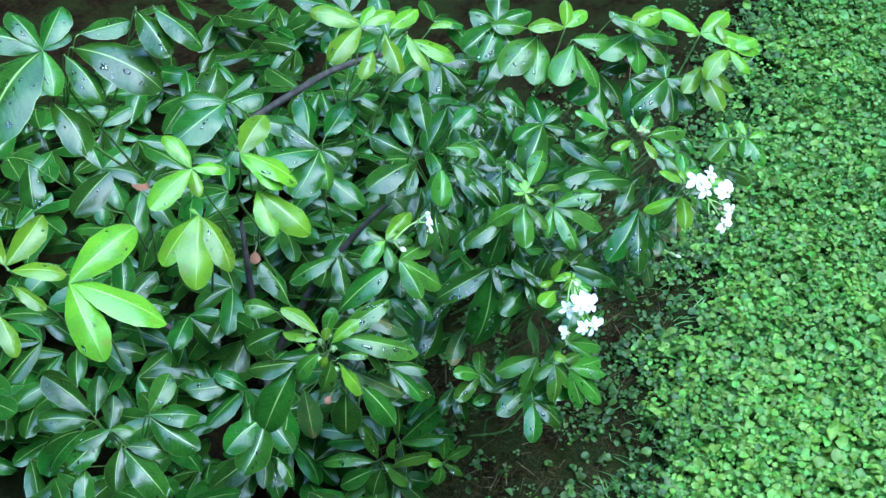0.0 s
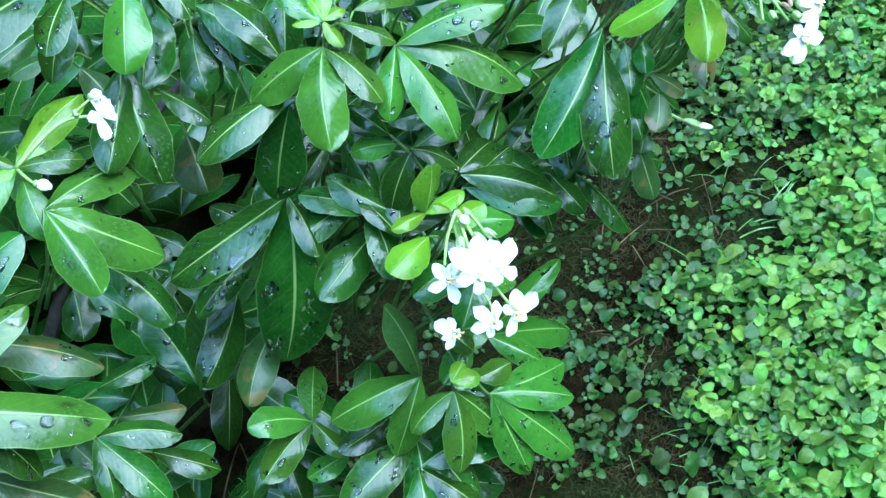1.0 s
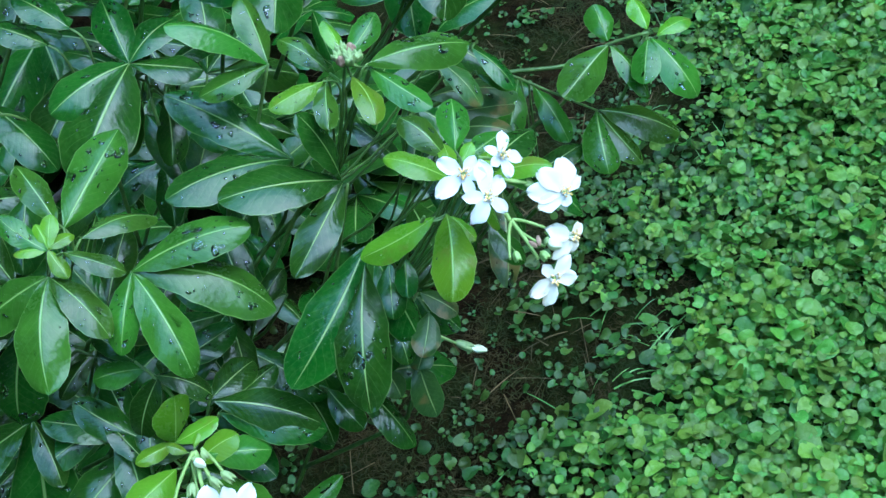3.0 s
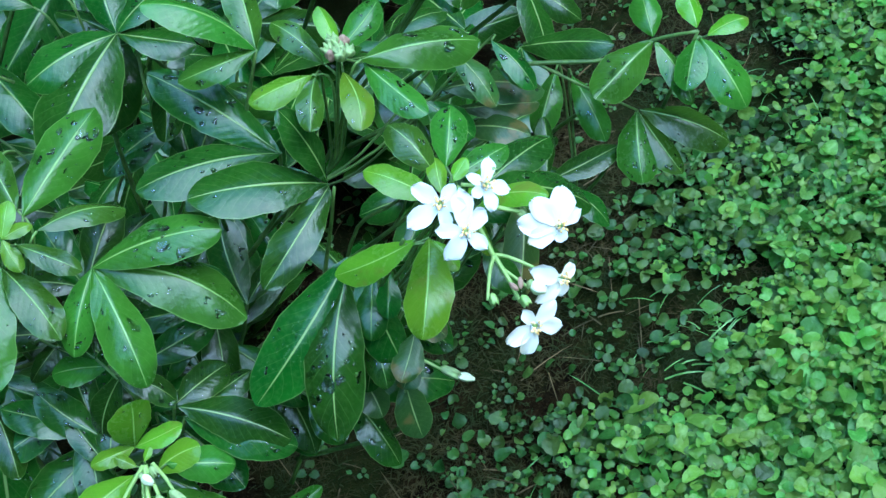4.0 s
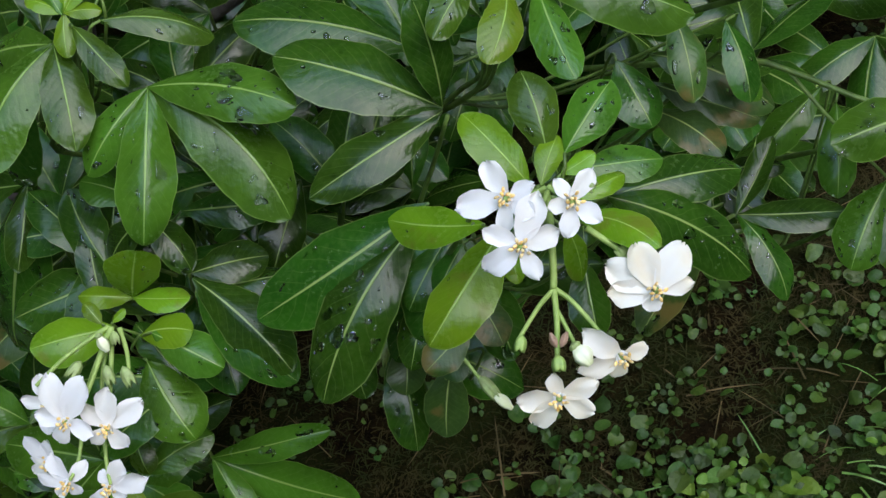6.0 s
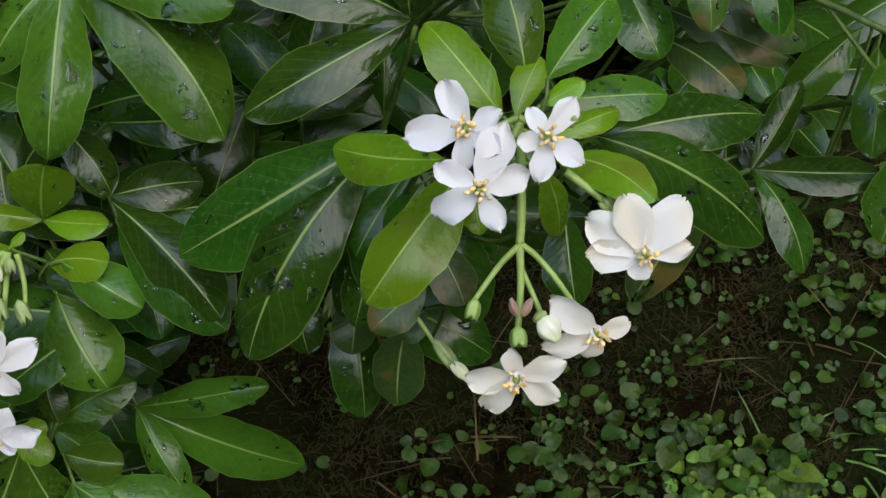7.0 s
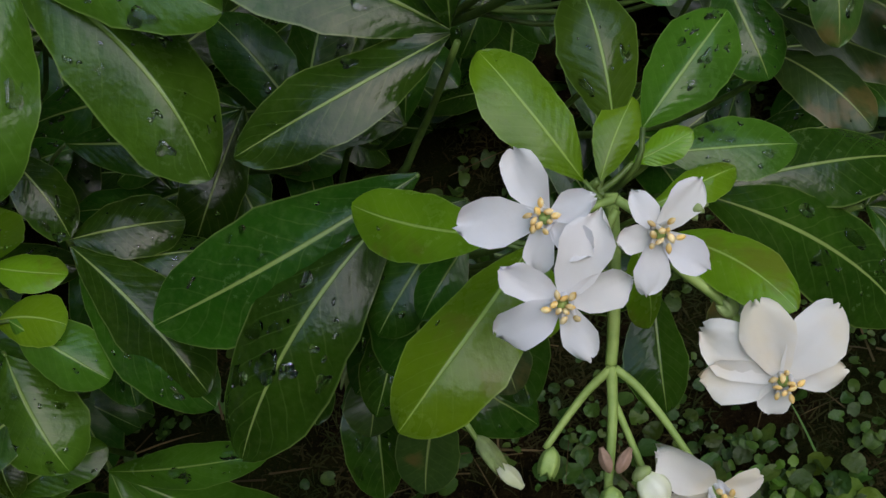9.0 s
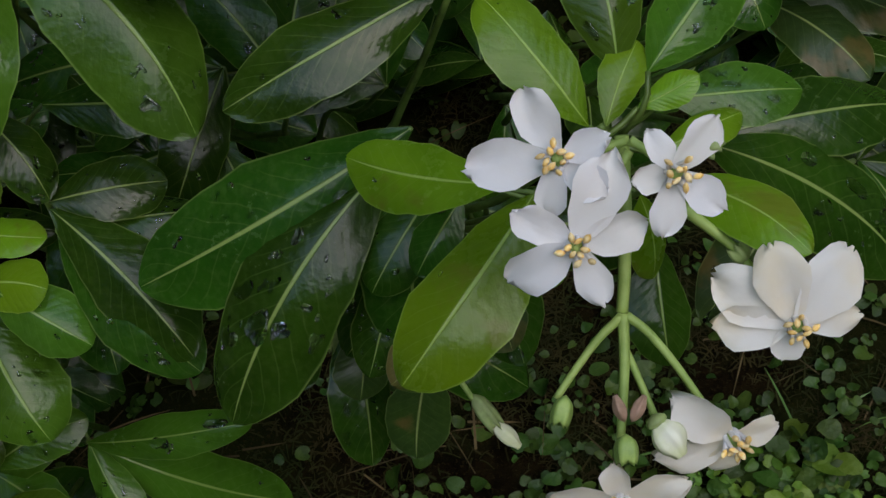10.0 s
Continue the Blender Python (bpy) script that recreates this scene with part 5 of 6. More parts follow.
sprig((-0.119, 0.111, 0.385), [
    ((-0.119, 0.111, 0.385), (-0.108, 0.066, 0.355), 0.37, "m"),
    ((-0.119, 0.111, 0.385), (-0.146, 0.085, 0.374), 0.39, "m"),
    ((-0.119, 0.111, 0.385), (-0.161, 0.106, 0.390), 0.39, "m"),
])
sprig((-0.079, 0.485, 0.387), [
    ((-0.079, 0.485, 0.387), (-0.032, 0.463, 0.364), 0.36, "m"),
    ((-0.079, 0.485, 0.387), (-0.081, 0.439, 0.358), 0.41, "m"),
    ((-0.079, 0.485, 0.387), (-0.112, 0.448, 0.369), 0.35, "m"),
])
sprig((-0.101, 0.201, 0.424), [
    ((-0.101, 0.201, 0.424), (-0.118, 0.150, 0.396), 0.36, "m"),
    ((-0.101, 0.201, 0.424), (-0.137, 0.176, 0.415), 0.36, "m"),
    ((-0.101, 0.201, 0.424), (-0.139, 0.203, 0.432), 0.37, "m"),
])
sprig((-0.068, 0.253, 0.398), [
    ((-0.068, 0.253, 0.398), (-0.043, 0.223, 0.375), 0.38, "m"),
    ((-0.068, 0.253, 0.398), (-0.076, 0.212, 0.374), 0.37, "m"),
    ((-0.068, 0.253, 0.398), (-0.127, 0.214, 0.385), 0.37, "m"),
])
sprig((-0.053, 0.397, 0.398), [
    ((-0.053, 0.397, 0.398), (-0.026, 0.463, 0.434), 0.37, "m"),
    ((-0.053, 0.397, 0.398), (0.013, 0.424, 0.403), 0.41, "m"),
    ((-0.053, 0.397, 0.398), (0.010, 0.379, 0.375), 0.40, "m"),
])
sprig((-0.079, 0.075, 0.389), [
    ((-0.079, 0.075, 0.389), (-0.034, 0.107, 0.400), 0.34, "m"),
    ((-0.079, 0.075, 0.389), (-0.020, 0.064, 0.370), 0.39, "m"),
    ((-0.079, 0.075, 0.389), (-0.066, 0.034, 0.360), 0.38, "m"),
])
sprig((-0.115, 0.104, 0.399), [
    ((-0.115, 0.104, 0.399), (-0.081, 0.121, 0.402), 0.41, "m"),
    ((-0.115, 0.104, 0.399), (-0.067, 0.085, 0.378), 0.37, "m"),
    ((-0.115, 0.104, 0.399), (-0.107, 0.058, 0.368), 0.36, "m"),
])
sprig((-0.205, 0.151, 0.437), [
    ((-0.205, 0.151, 0.437), (-0.235, 0.133, 0.431), 0.34, "m"),
    ((-0.205, 0.151, 0.437), (-0.249, 0.159, 0.451), 0.36, "m"),
    ((-0.205, 0.151, 0.437), (-0.223, 0.176, 0.456), 0.41, "m"),
])
sprig((-0.142, 0.367, 0.389), [
    ((-0.142, 0.367, 0.389), (-0.099, 0.398, 0.400), 0.42, "m"),
    ((-0.142, 0.367, 0.389), (-0.086, 0.363, 0.376), 0.42, "m"),
    ((-0.142, 0.367, 0.389), (-0.104, 0.322, 0.353), 0.40, "m"),
])
sprig((-0.112, 0.230, 0.443), [
    ((-0.112, 0.230, 0.443), (-0.112, 0.283, 0.476), 0.36, "m"),
    ((-0.112, 0.230, 0.443), (-0.077, 0.269, 0.461), 0.35, "m"),
    ((-0.112, 0.230, 0.443), (-0.048, 0.246, 0.442), 0.35, "m"),
])
sprig((-0.201, 0.195, 0.401), [
    ((-0.201, 0.195, 0.401), (-0.162, 0.212, 0.405), 0.39, "m"),
    ((-0.201, 0.195, 0.401), (-0.155, 0.186, 0.387), 0.40, "m"),
    ((-0.201, 0.195, 0.401), (-0.184, 0.157, 0.374), 0.37, "m"),
])
sprig((-0.188, 0.162, 0.452), [
    ((-0.188, 0.162, 0.452), (-0.231, 0.173, 0.467), 0.37, "m"),
    ((-0.188, 0.162, 0.452), (-0.199, 0.201, 0.479), 0.41, "m"),
    ((-0.188, 0.162, 0.452), (-0.156, 0.200, 0.470), 0.38, "m"),
])
sprig((-0.192, 0.226, 0.452), [
    ((-0.192, 0.226, 0.452), (-0.205, 0.181, 0.427), 0.39, "m"),
    ((-0.192, 0.226, 0.452), (-0.242, 0.195, 0.442), 0.37, "m"),
    ((-0.192, 0.226, 0.452), (-0.238, 0.239, 0.469), 0.41, "m"),
])
sprig((-0.191, 0.167, 0.396), [
    ((-0.191, 0.167, 0.396), (-0.224, 0.187, 0.415), 0.34, "m"),
    ((-0.191, 0.167, 0.396), (-0.195, 0.214, 0.426), 0.35, "m"),
    ((-0.191, 0.167, 0.396), (-0.144, 0.207, 0.412), 0.35, "m"),
])
sprig((-0.044, 0.077, 0.453), [
    ((-0.044, 0.077, 0.453), (0.018, 0.082, 0.444), 0.35, "m"),
    ((-0.044, 0.077, 0.453), (-0.017, 0.043, 0.426), 0.39, "m"),
    ((-0.044, 0.077, 0.453), (-0.066, 0.036, 0.431), 0.41, "m"),
])
sprig((-0.054, 0.125, 0.405), [
    ((-0.054, 0.125, 0.405), (-0.035, 0.086, 0.377), 0.42, "m"),
    ((-0.054, 0.125, 0.405), (-0.081, 0.075, 0.379), 0.37, "m"),
    ((-0.054, 0.125, 0.405), (-0.090, 0.110, 0.403), 0.35, "m"),
])
sprig((-0.156, 0.142, 0.424), [
    ((-0.156, 0.142, 0.424), (-0.171, 0.114, 0.409), 0.38, "m"),
    ((-0.156, 0.142, 0.424), (-0.207, 0.123, 0.421), 0.41, "m"),
    ((-0.156, 0.142, 0.424), (-0.198, 0.165, 0.446), 0.40, "m"),
])
sprig((-0.204, 0.058, 0.428), [
    ((-0.204, 0.058, 0.428), (-0.214, 0.087, 0.448), 0.36, "m"),
    ((-0.204, 0.058, 0.428), (-0.183, 0.096, 0.448), 0.39, "m"),
    ((-0.204, 0.058, 0.428), (-0.164, 0.068, 0.427), 0.34, "m"),
])
sprig((-0.221, 0.389, 0.368), [
    ((-0.221, 0.389, 0.368), (-0.220, 0.350, 0.343), 0.42, "m"),
    ((-0.221, 0.389, 0.368), (-0.258, 0.345, 0.348), 0.35, "m"),
    ((-0.221, 0.389, 0.368), (-0.287, 0.385, 0.378), 0.41, "m"),
])
sprig((-0.145, 0.104, 0.416), [
    ((-0.145, 0.104, 0.416), (-0.179, 0.094, 0.417), 0.41, "m"),
    ((-0.145, 0.104, 0.416), (-0.177, 0.122, 0.434), 0.35, "m"),
    ((-0.145, 0.104, 0.416), (-0.149, 0.142, 0.441), 0.36, "m"),
])
sprig((-0.184, 0.234, 0.395), [
    ((-0.184, 0.234, 0.395), (-0.151, 0.253, 0.401), 0.42, "m"),
    ((-0.184, 0.234, 0.395), (-0.149, 0.221, 0.381), 0.39, "m"),
    ((-0.184, 0.234, 0.395), (-0.168, 0.193, 0.367), 0.38, "m"),
])
sprig((-0.205, 0.080, 0.435), [
    ((-0.205, 0.080, 0.435), (-0.245, 0.101, 0.457), 0.37, "m"),
    ((-0.205, 0.080, 0.435), (-0.205, 0.118, 0.459), 0.35, "m"),
    ((-0.205, 0.080, 0.435), (-0.174, 0.101, 0.443), 0.41, "m"),
])
sprig((-0.113, 0.314, 0.410), [
    ((-0.113, 0.314, 0.410), (-0.081, 0.278, 0.381), 0.36, "m"),
    ((-0.113, 0.314, 0.410), (-0.128, 0.273, 0.387), 0.41, "m"),
    ((-0.113, 0.314, 0.410), (-0.171, 0.294, 0.408), 0.39, "m"),
])
sprig((-0.127, 0.130, 0.435), [
    ((-0.127, 0.130, 0.435), (-0.137, 0.088, 0.411), 0.38, "m"),
    ((-0.127, 0.130, 0.435), (-0.165, 0.102, 0.425), 0.34, "m"),
    ((-0.127, 0.130, 0.435), (-0.171, 0.133, 0.445), 0.35, "m"),
])
sprig((-0.165, 0.034, 0.409), [
    ((-0.165, 0.034, 0.409), (-0.200, 0.002, 0.396), 0.39, "m"),
    ((-0.165, 0.034, 0.409), (-0.216, 0.027, 0.414), 0.42, "m"),
    ((-0.165, 0.034, 0.409), (-0.189, 0.053, 0.425), 0.37, "m"),
])
sprig((-0.087, 0.168, 0.386), [
    ((-0.087, 0.168, 0.386), (-0.133, 0.158, 0.388), 0.42, "m"),
    ((-0.087, 0.168, 0.386), (-0.124, 0.185, 0.403), 0.40, "m"),
    ((-0.087, 0.168, 0.386), (-0.093, 0.208, 0.412), 0.35, "m"),
])
sprig((-0.128, 0.114, 0.417), [
    ((-0.128, 0.114, 0.417), (-0.097, 0.077, 0.388), 0.41, "m"),
    ((-0.128, 0.114, 0.417), (-0.145, 0.075, 0.396), 0.36, "m"),
    ((-0.128, 0.114, 0.417), (-0.165, 0.095, 0.412), 0.39, "m"),
])
sprig((-0.111, 0.138, 0.415), [
    ((-0.111, 0.138, 0.415), (-0.148, 0.165, 0.439), 0.41, "m"),
    ((-0.111, 0.138, 0.415), (-0.107, 0.185, 0.444), 0.38, "m"),
    ((-0.111, 0.138, 0.415), (-0.084, 0.156, 0.421), 0.39, "m"),
])
sprig((-0.197, 0.144, 0.410), [
    ((-0.197, 0.144, 0.410), (-0.158, 0.161, 0.413), 0.39, "m"),
    ((-0.197, 0.144, 0.410), (-0.167, 0.129, 0.395), 0.41, "m"),
    ((-0.197, 0.144, 0.410), (-0.196, 0.098, 0.381), 0.40, "m"),
])
sprig((-0.110, 0.162, 0.397), [
    ((-0.110, 0.162, 0.397), (-0.163, 0.148, 0.398), 0.41, "m"),
    ((-0.110, 0.162, 0.397), (-0.141, 0.183, 0.416), 0.42, "m"),
    ((-0.110, 0.162, 0.397), (-0.108, 0.215, 0.429), 0.34, "m"),
])
sprig((0.060, 0.160, 0.410), [
    ((0.060, 0.160, 0.410), (0.094, 0.169, 0.410), 0.38, "m"),
    ((0.060, 0.160, 0.410), (0.092, 0.146, 0.395), 0.37, "m"),
    ((0.060, 0.160, 0.410), (0.063, 0.120, 0.384), 0.34, "m"),
])
sprig((0.028, 0.218, 0.385), [
    ((0.028, 0.218, 0.385), (0.009, 0.257, 0.413), 0.37, "m"),
    ((0.028, 0.218, 0.385), (0.060, 0.261, 0.406), 0.36, "m"),
    ((0.028, 0.218, 0.385), (0.074, 0.230, 0.384), 0.34, "m"),
])
sprig((0.022, 0.146, 0.404), [
    ((0.022, 0.146, 0.404), (0.030, 0.175, 0.421), 0.36, "m"),
    ((0.022, 0.146, 0.404), (0.068, 0.171, 0.412), 0.39, "m"),
    ((0.022, 0.146, 0.404), (0.061, 0.138, 0.392), 0.35, "m"),
])
sprig((-0.575, 0.244, 0.103), [
    ((-0.575, 0.244, 0.103), (-0.577, 0.185, 0.066), 0.35, "m"),
    ((-0.575, 0.244, 0.103), (-0.641, 0.193, 0.084), 0.35, "m"),
    ((-0.575, 0.244, 0.103), (-0.653, 0.243, 0.117), 0.34, "m"),
])
sprig((-0.595, 0.596, 0.372), [
    ((-0.595, 0.596, 0.372), (-0.521, 0.586, 0.352), 0.40, "m"),
    ((-0.595, 0.596, 0.372), (-0.570, 0.538, 0.331), 0.37, "m"),
    ((-0.595, 0.596, 0.372), (-0.642, 0.522, 0.335), 0.37, "m"),
])
sprig((-0.682, 0.473, 0.270), [
    ((-0.682, 0.473, 0.270), (-0.654, 0.547, 0.311), 0.35, "m"),
    ((-0.682, 0.473, 0.270), (-0.616, 0.512, 0.282), 0.38, "m"),
    ((-0.682, 0.473, 0.270), (-0.618, 0.458, 0.249), 0.41, "m"),
])
sprig((-0.416, 0.553, 0.466), [
    ((-0.416, 0.553, 0.466), (-0.349, 0.526, 0.436), 0.41, "m"),
    ((-0.416, 0.553, 0.466), (-0.412, 0.480, 0.420), 0.36, "m"),
    ((-0.416, 0.553, 0.466), (-0.480, 0.499, 0.444), 0.37, "m"),
])
sprig((-0.149, 0.433, 0.465), [
    ((-0.149, 0.433, 0.465), (-0.093, 0.400, 0.433), 0.40, "m"),
    ((-0.149, 0.433, 0.465), (-0.160, 0.368, 0.426), 0.42, "m"),
    ((-0.149, 0.433, 0.465), (-0.214, 0.379, 0.443), 0.41, "m"),
])
sprig((-0.240, 0.585, 0.578), [
    ((-0.240, 0.585, 0.578), (-0.293, 0.531, 0.554), 0.39, "m"),
    ((-0.240, 0.585, 0.578), (-0.311, 0.566, 0.579), 0.40, "m"),
    ((-0.240, 0.585, 0.578), (-0.304, 0.613, 0.607), 0.41, "m"),
])
sprig((-0.129, 0.491, 0.498), [
    ((-0.129, 0.491, 0.498), (-0.071, 0.490, 0.486), 0.42, "m"),
    ((-0.129, 0.491, 0.498), (-0.105, 0.449, 0.466), 0.39, "m"),
    ((-0.129, 0.491, 0.498), (-0.170, 0.424, 0.463), 0.35, "m"),
])
sprig((-0.056, 0.416, 0.543), [
    ((-0.056, 0.416, 0.543), (-0.119, 0.373, 0.528), 0.39, "m"),
    ((-0.056, 0.416, 0.543), (-0.118, 0.419, 0.556), 0.39, "m"),
    ((-0.056, 0.416, 0.543), (-0.083, 0.472, 0.583), 0.38, "m"),
])
sprig((-0.174, 0.572, 0.517), [
    ((-0.174, 0.572, 0.517), (-0.223, 0.607, 0.548), 0.36, "m"),
    ((-0.174, 0.572, 0.517), (-0.160, 0.641, 0.558), 0.40, "m"),
    ((-0.174, 0.572, 0.517), (-0.117, 0.611, 0.531), 0.38, "m"),
])
sprig((-0.251, 0.528, 0.613), [
    ((-0.251, 0.528, 0.613), (-0.303, 0.541, 0.631), 0.36, "m"),
    ((-0.251, 0.528, 0.613), (-0.263, 0.583, 0.650), 0.42, "m"),
    ((-0.251, 0.528, 0.613), (-0.217, 0.574, 0.636), 0.40, "m"),
])
sprig((-0.210, 0.471, 0.521), [
    ((-0.210, 0.471, 0.521), (-0.250, 0.500, 0.547), 0.37, "m"),
    ((-0.210, 0.471, 0.521), (-0.209, 0.531, 0.558), 0.34, "m"),
    ((-0.210, 0.471, 0.521), (-0.164, 0.520, 0.543), 0.36, "m"),
])
sprig((0.099, 0.319, 0.492), [
    ((0.099, 0.319, 0.492), (0.167, 0.323, 0.482), 0.34, "m"),
    ((0.099, 0.319, 0.492), (0.134, 0.286, 0.465), 0.38, "m"),
    ((0.099, 0.319, 0.492), (0.068, 0.254, 0.457), 0.37, "m"),
])
sprig((-0.252, 0.003, 0.290), [
    ((-0.252, 0.003, 0.290), (-0.182, 0.001, 0.276), 0.42, "m"),
    ((-0.252, 0.003, 0.290), (-0.227, -0.036, 0.261), 0.40, "m"),
    ((-0.252, 0.003, 0.290), (-0.278, -0.044, 0.266), 0.41, "m"),
])
sprig((-0.424, 0.112, 0.263), [
    ((-0.424, 0.112, 0.263), (-0.443, 0.161, 0.297), 0.39, "m"),
    ((-0.424, 0.112, 0.263), (-0.389, 0.156, 0.284), 0.41, "m"),
    ((-0.424, 0.112, 0.263), (-0.357, 0.125, 0.259), 0.35, "m"),
])
sprig((-0.255, 0.032, 0.252), [
    ((-0.255, 0.032, 0.252), (-0.234, 0.073, 0.274), 0.37, "m"),
    ((-0.255, 0.032, 0.252), (-0.188, 0.052, 0.252), 0.39, "m"),
    ((-0.255, 0.032, 0.252), (-0.200, 0.002, 0.223), 0.42, "m"),
])
sprig((-0.272, 0.052, 0.262), [
    ((-0.272, 0.052, 0.262), (-0.300, 0.102, 0.298), 0.40, "m"),
    ((-0.272, 0.052, 0.262), (-0.239, 0.101, 0.287), 0.35, "m"),
    ((-0.272, 0.052, 0.262), (-0.225, 0.069, 0.264), 0.42, "m"),
])
sprig((-0.348, 0.154, 0.284), [
    ((-0.348, 0.154, 0.284), (-0.357, 0.210, 0.321), 0.41, "m"),
    ((-0.348, 0.154, 0.284), (-0.308, 0.207, 0.309), 0.39, "m"),
    ((-0.348, 0.154, 0.284), (-0.280, 0.170, 0.281), 0.39, "m"),
])
flower((-0.0027, 0.0130, 0.5663), [(-0.0104, 0.0241, 0.5719), (-0.0204, 0.0119, 0.5615), (-0.0037, 0.0050, 0.5586), (0.0075, 0.0074, 0.5642), (0.0065, 0.0157, 0.5714)])
flower((0.0015, 0.0011, 0.5577), [(-0.0105, -0.0059, 0.5515), (0.0081, -0.0057, 0.5485), (0.0147, 0.0061, 0.5600), (0.0069, 0.0134, 0.5713), (-0.0110, 0.0033, 0.5636)])
flower((0.0170, 0.0123, 0.5669), [(0.0233, 0.0218, 0.5724), (0.0119, 0.0167, 0.5728), (0.0165, 0.0026, 0.5590), (0.0273, 0.0096, 0.5603), (0.0097, 0.0087, 0.5668)])
flower((0.0439, 0.0066, 0.5292), [(0.0264, 0.0112, 0.5362), (0.0363, 0.0180, 0.5414), (0.0537, 0.0192, 0.5402), (0.0569, 0.0100, 0.5302), (0.0420, 0.0011, 0.5240), (0.0275, 0.0037, 0.5288)])
flower((0.0147, -0.0291, 0.5170), [(0.0121, -0.0249, 0.5249), (-0.0007, -0.0307, 0.5147), (0.0050, -0.0360, 0.5070), (0.0267, -0.0322, 0.5125), (0.0277, -0.0256, 0.5234)])
flower((0.0337, -0.0157, 0.5229), [(0.0202, -0.0138, 0.5347), (0.0428, -0.0121, 0.5234), (0.0315, -0.0210, 0.5159), (0.0198, -0.0225, 0.5203)])
flower((-0.1739, -0.0116, 0.4456), [(-0.1728, 0.0000, 0.4600), (-0.1591, -0.0033, 0.4536), (-0.1665, -0.0166, 0.4382), (-0.1820, -0.0170, 0.4402), (-0.1844, -0.0060, 0.4544)])
flower((-0.1884, -0.0141, 0.4530), [(-0.1956, -0.0019, 0.4694), (-0.1793, -0.0008, 0.4681), (-0.1765, -0.0166, 0.4479), (-0.1926, -0.0212, 0.4448), (-0.2016, -0.0132, 0.4564)])
flower((-0.1771, -0.0253, 0.4216), [(-0.1701, -0.0181, 0.4326), (-0.1594, -0.0212, 0.4251), (-0.1708, -0.0280, 0.4159), (-0.1860, -0.0312, 0.4134), (-0.1808, -0.0221, 0.4278)])
flower((-0.1917, -0.0284, 0.4286), [(-0.1983, -0.0220, 0.4408), (-0.1833, -0.0230, 0.4362), (-0.1871, -0.0312, 0.4231), (-0.1975, -0.0325, 0.4229), (-0.2050, -0.0280, 0.4321)])
flower((-0.2017, -0.0024, 0.4464), [(-0.2065, 0.0052, 0.4567), (-0.1951, 0.0030, 0.4520), (-0.1919, -0.0056, 0.4408), (-0.2034, -0.0115, 0.4354), (-0.2149, -0.0029, 0.4479)])
flower((-0.2098, -0.0132, 0.4173), [(-0.2183, -0.0076, 0.4285), (-0.2098, -0.0079, 0.4264), (-0.2065, -0.0143, 0.4148), (-0.2181, -0.0175, 0.4117), (-0.2183, -0.0137, 0.4182)])
flower((-0.3261, 0.1362, 0.5445), [(-0.3243, 0.1473, 0.5522), (-0.3174, 0.1504, 0.5414), (-0.3185, 0.1421, 0.5354), (-0.3315, 0.1206, 0.5398), (-0.3343, 0.1273, 0.5521)])
stalk([(0.0069, 0.0263, 0.5574), (0.0088, 0.0180, 0.5489), (0.0103, 0.0072, 0.5397), (0.0107, 0.0009, 0.5351)], 0.0018, 0.0015)
stalk([(0.0109, 0.0001, 0.5362), (0.0124, -0.0085, 0.5301), (0.0132, -0.0200, 0.5233)], 0.0015, 0.0011)
stalk([(0.0108, -0.0003, 0.5360), (0.0068, -0.0047, 0.5336), (0.0033, -0.0102, 0.5308), (0.0002, -0.0157, 0.5282)], 0.0012, 0.0009)
stalk([(0.0116, -0.0001, 0.5360), (0.0157, -0.0018, 0.5341), (0.0204, -0.0051, 0.5313), (0.0244, -0.0085, 0.5287), (0.0317, -0.0154, 0.5241)], 0.0012, 0.0009)
stalk([(0.0122, -0.0050, 0.5313), (0.0146, -0.0082, 0.5288), (0.0196, -0.0154, 0.5239)], 0.0010, 0.0009)
stalk([(0.0198, 0.0236, 0.5396), (0.0267, 0.0211, 0.5359), (0.0318, 0.0187, 0.5331), (0.0426, 0.0106, 0.5259)], 0.0016, 0.0010)
stalk([(0.0089, 0.0192, 0.5657), (0.0132, 0.0179, 0.5636), (0.0161, 0.0163, 0.5617)], 0.0012, 0.0009)
stalk([(0.0082, 0.0211, 0.5629), (0.0019, 0.0182, 0.5617), (-0.0038, 0.0160, 0.5614)], 0.0012, 0.0009)
stalk([(0.0090, 0.0185, 0.5634), (0.0051, 0.0105, 0.5574), (0.0008, 0.0040, 0.5534)], 0.0012, 0.0009)
stalk([(-0.0376, 0.0315, 0.4500), (-0.0316, 0.0268, 0.4451), (-0.0253, 0.0213, 0.4399), (-0.0193, 0.0170, 0.4360)], 0.0011, 0.0009)
stalk([(-0.1776, 0.0241, 0.4644), (-0.1810, 0.0129, 0.4586), (-0.1846, -0.0008, 0.4522), (-0.1893, -0.0118, 0.4491)], 0.0017, 0.0009)
stalk([(-0.1776, 0.0241, 0.4644), (-0.1768, 0.0093, 0.4536), (-0.1760, -0.0100, 0.4420)], 0.0016, 0.0009)
stalk([(-0.1805, 0.0273, 0.4595), (-0.1825, 0.0078, 0.4472), (-0.1781, -0.0185, 0.4305), (-0.1752, -0.0271, 0.4252)], 0.0013, 0.0009)
stalk([(-0.1805, 0.0273, 0.4595), (-0.1877, 0.0022, 0.4470), (-0.1876, -0.0201, 0.4352), (-0.1897, -0.0301, 0.4321)], 0.0013, 0.0009)
stalk([(-0.1741, 0.0238, 0.4644), (-0.1711, 0.0173, 0.4578), (-0.1697, 0.0108, 0.4527)], 0.0014, 0.0010)
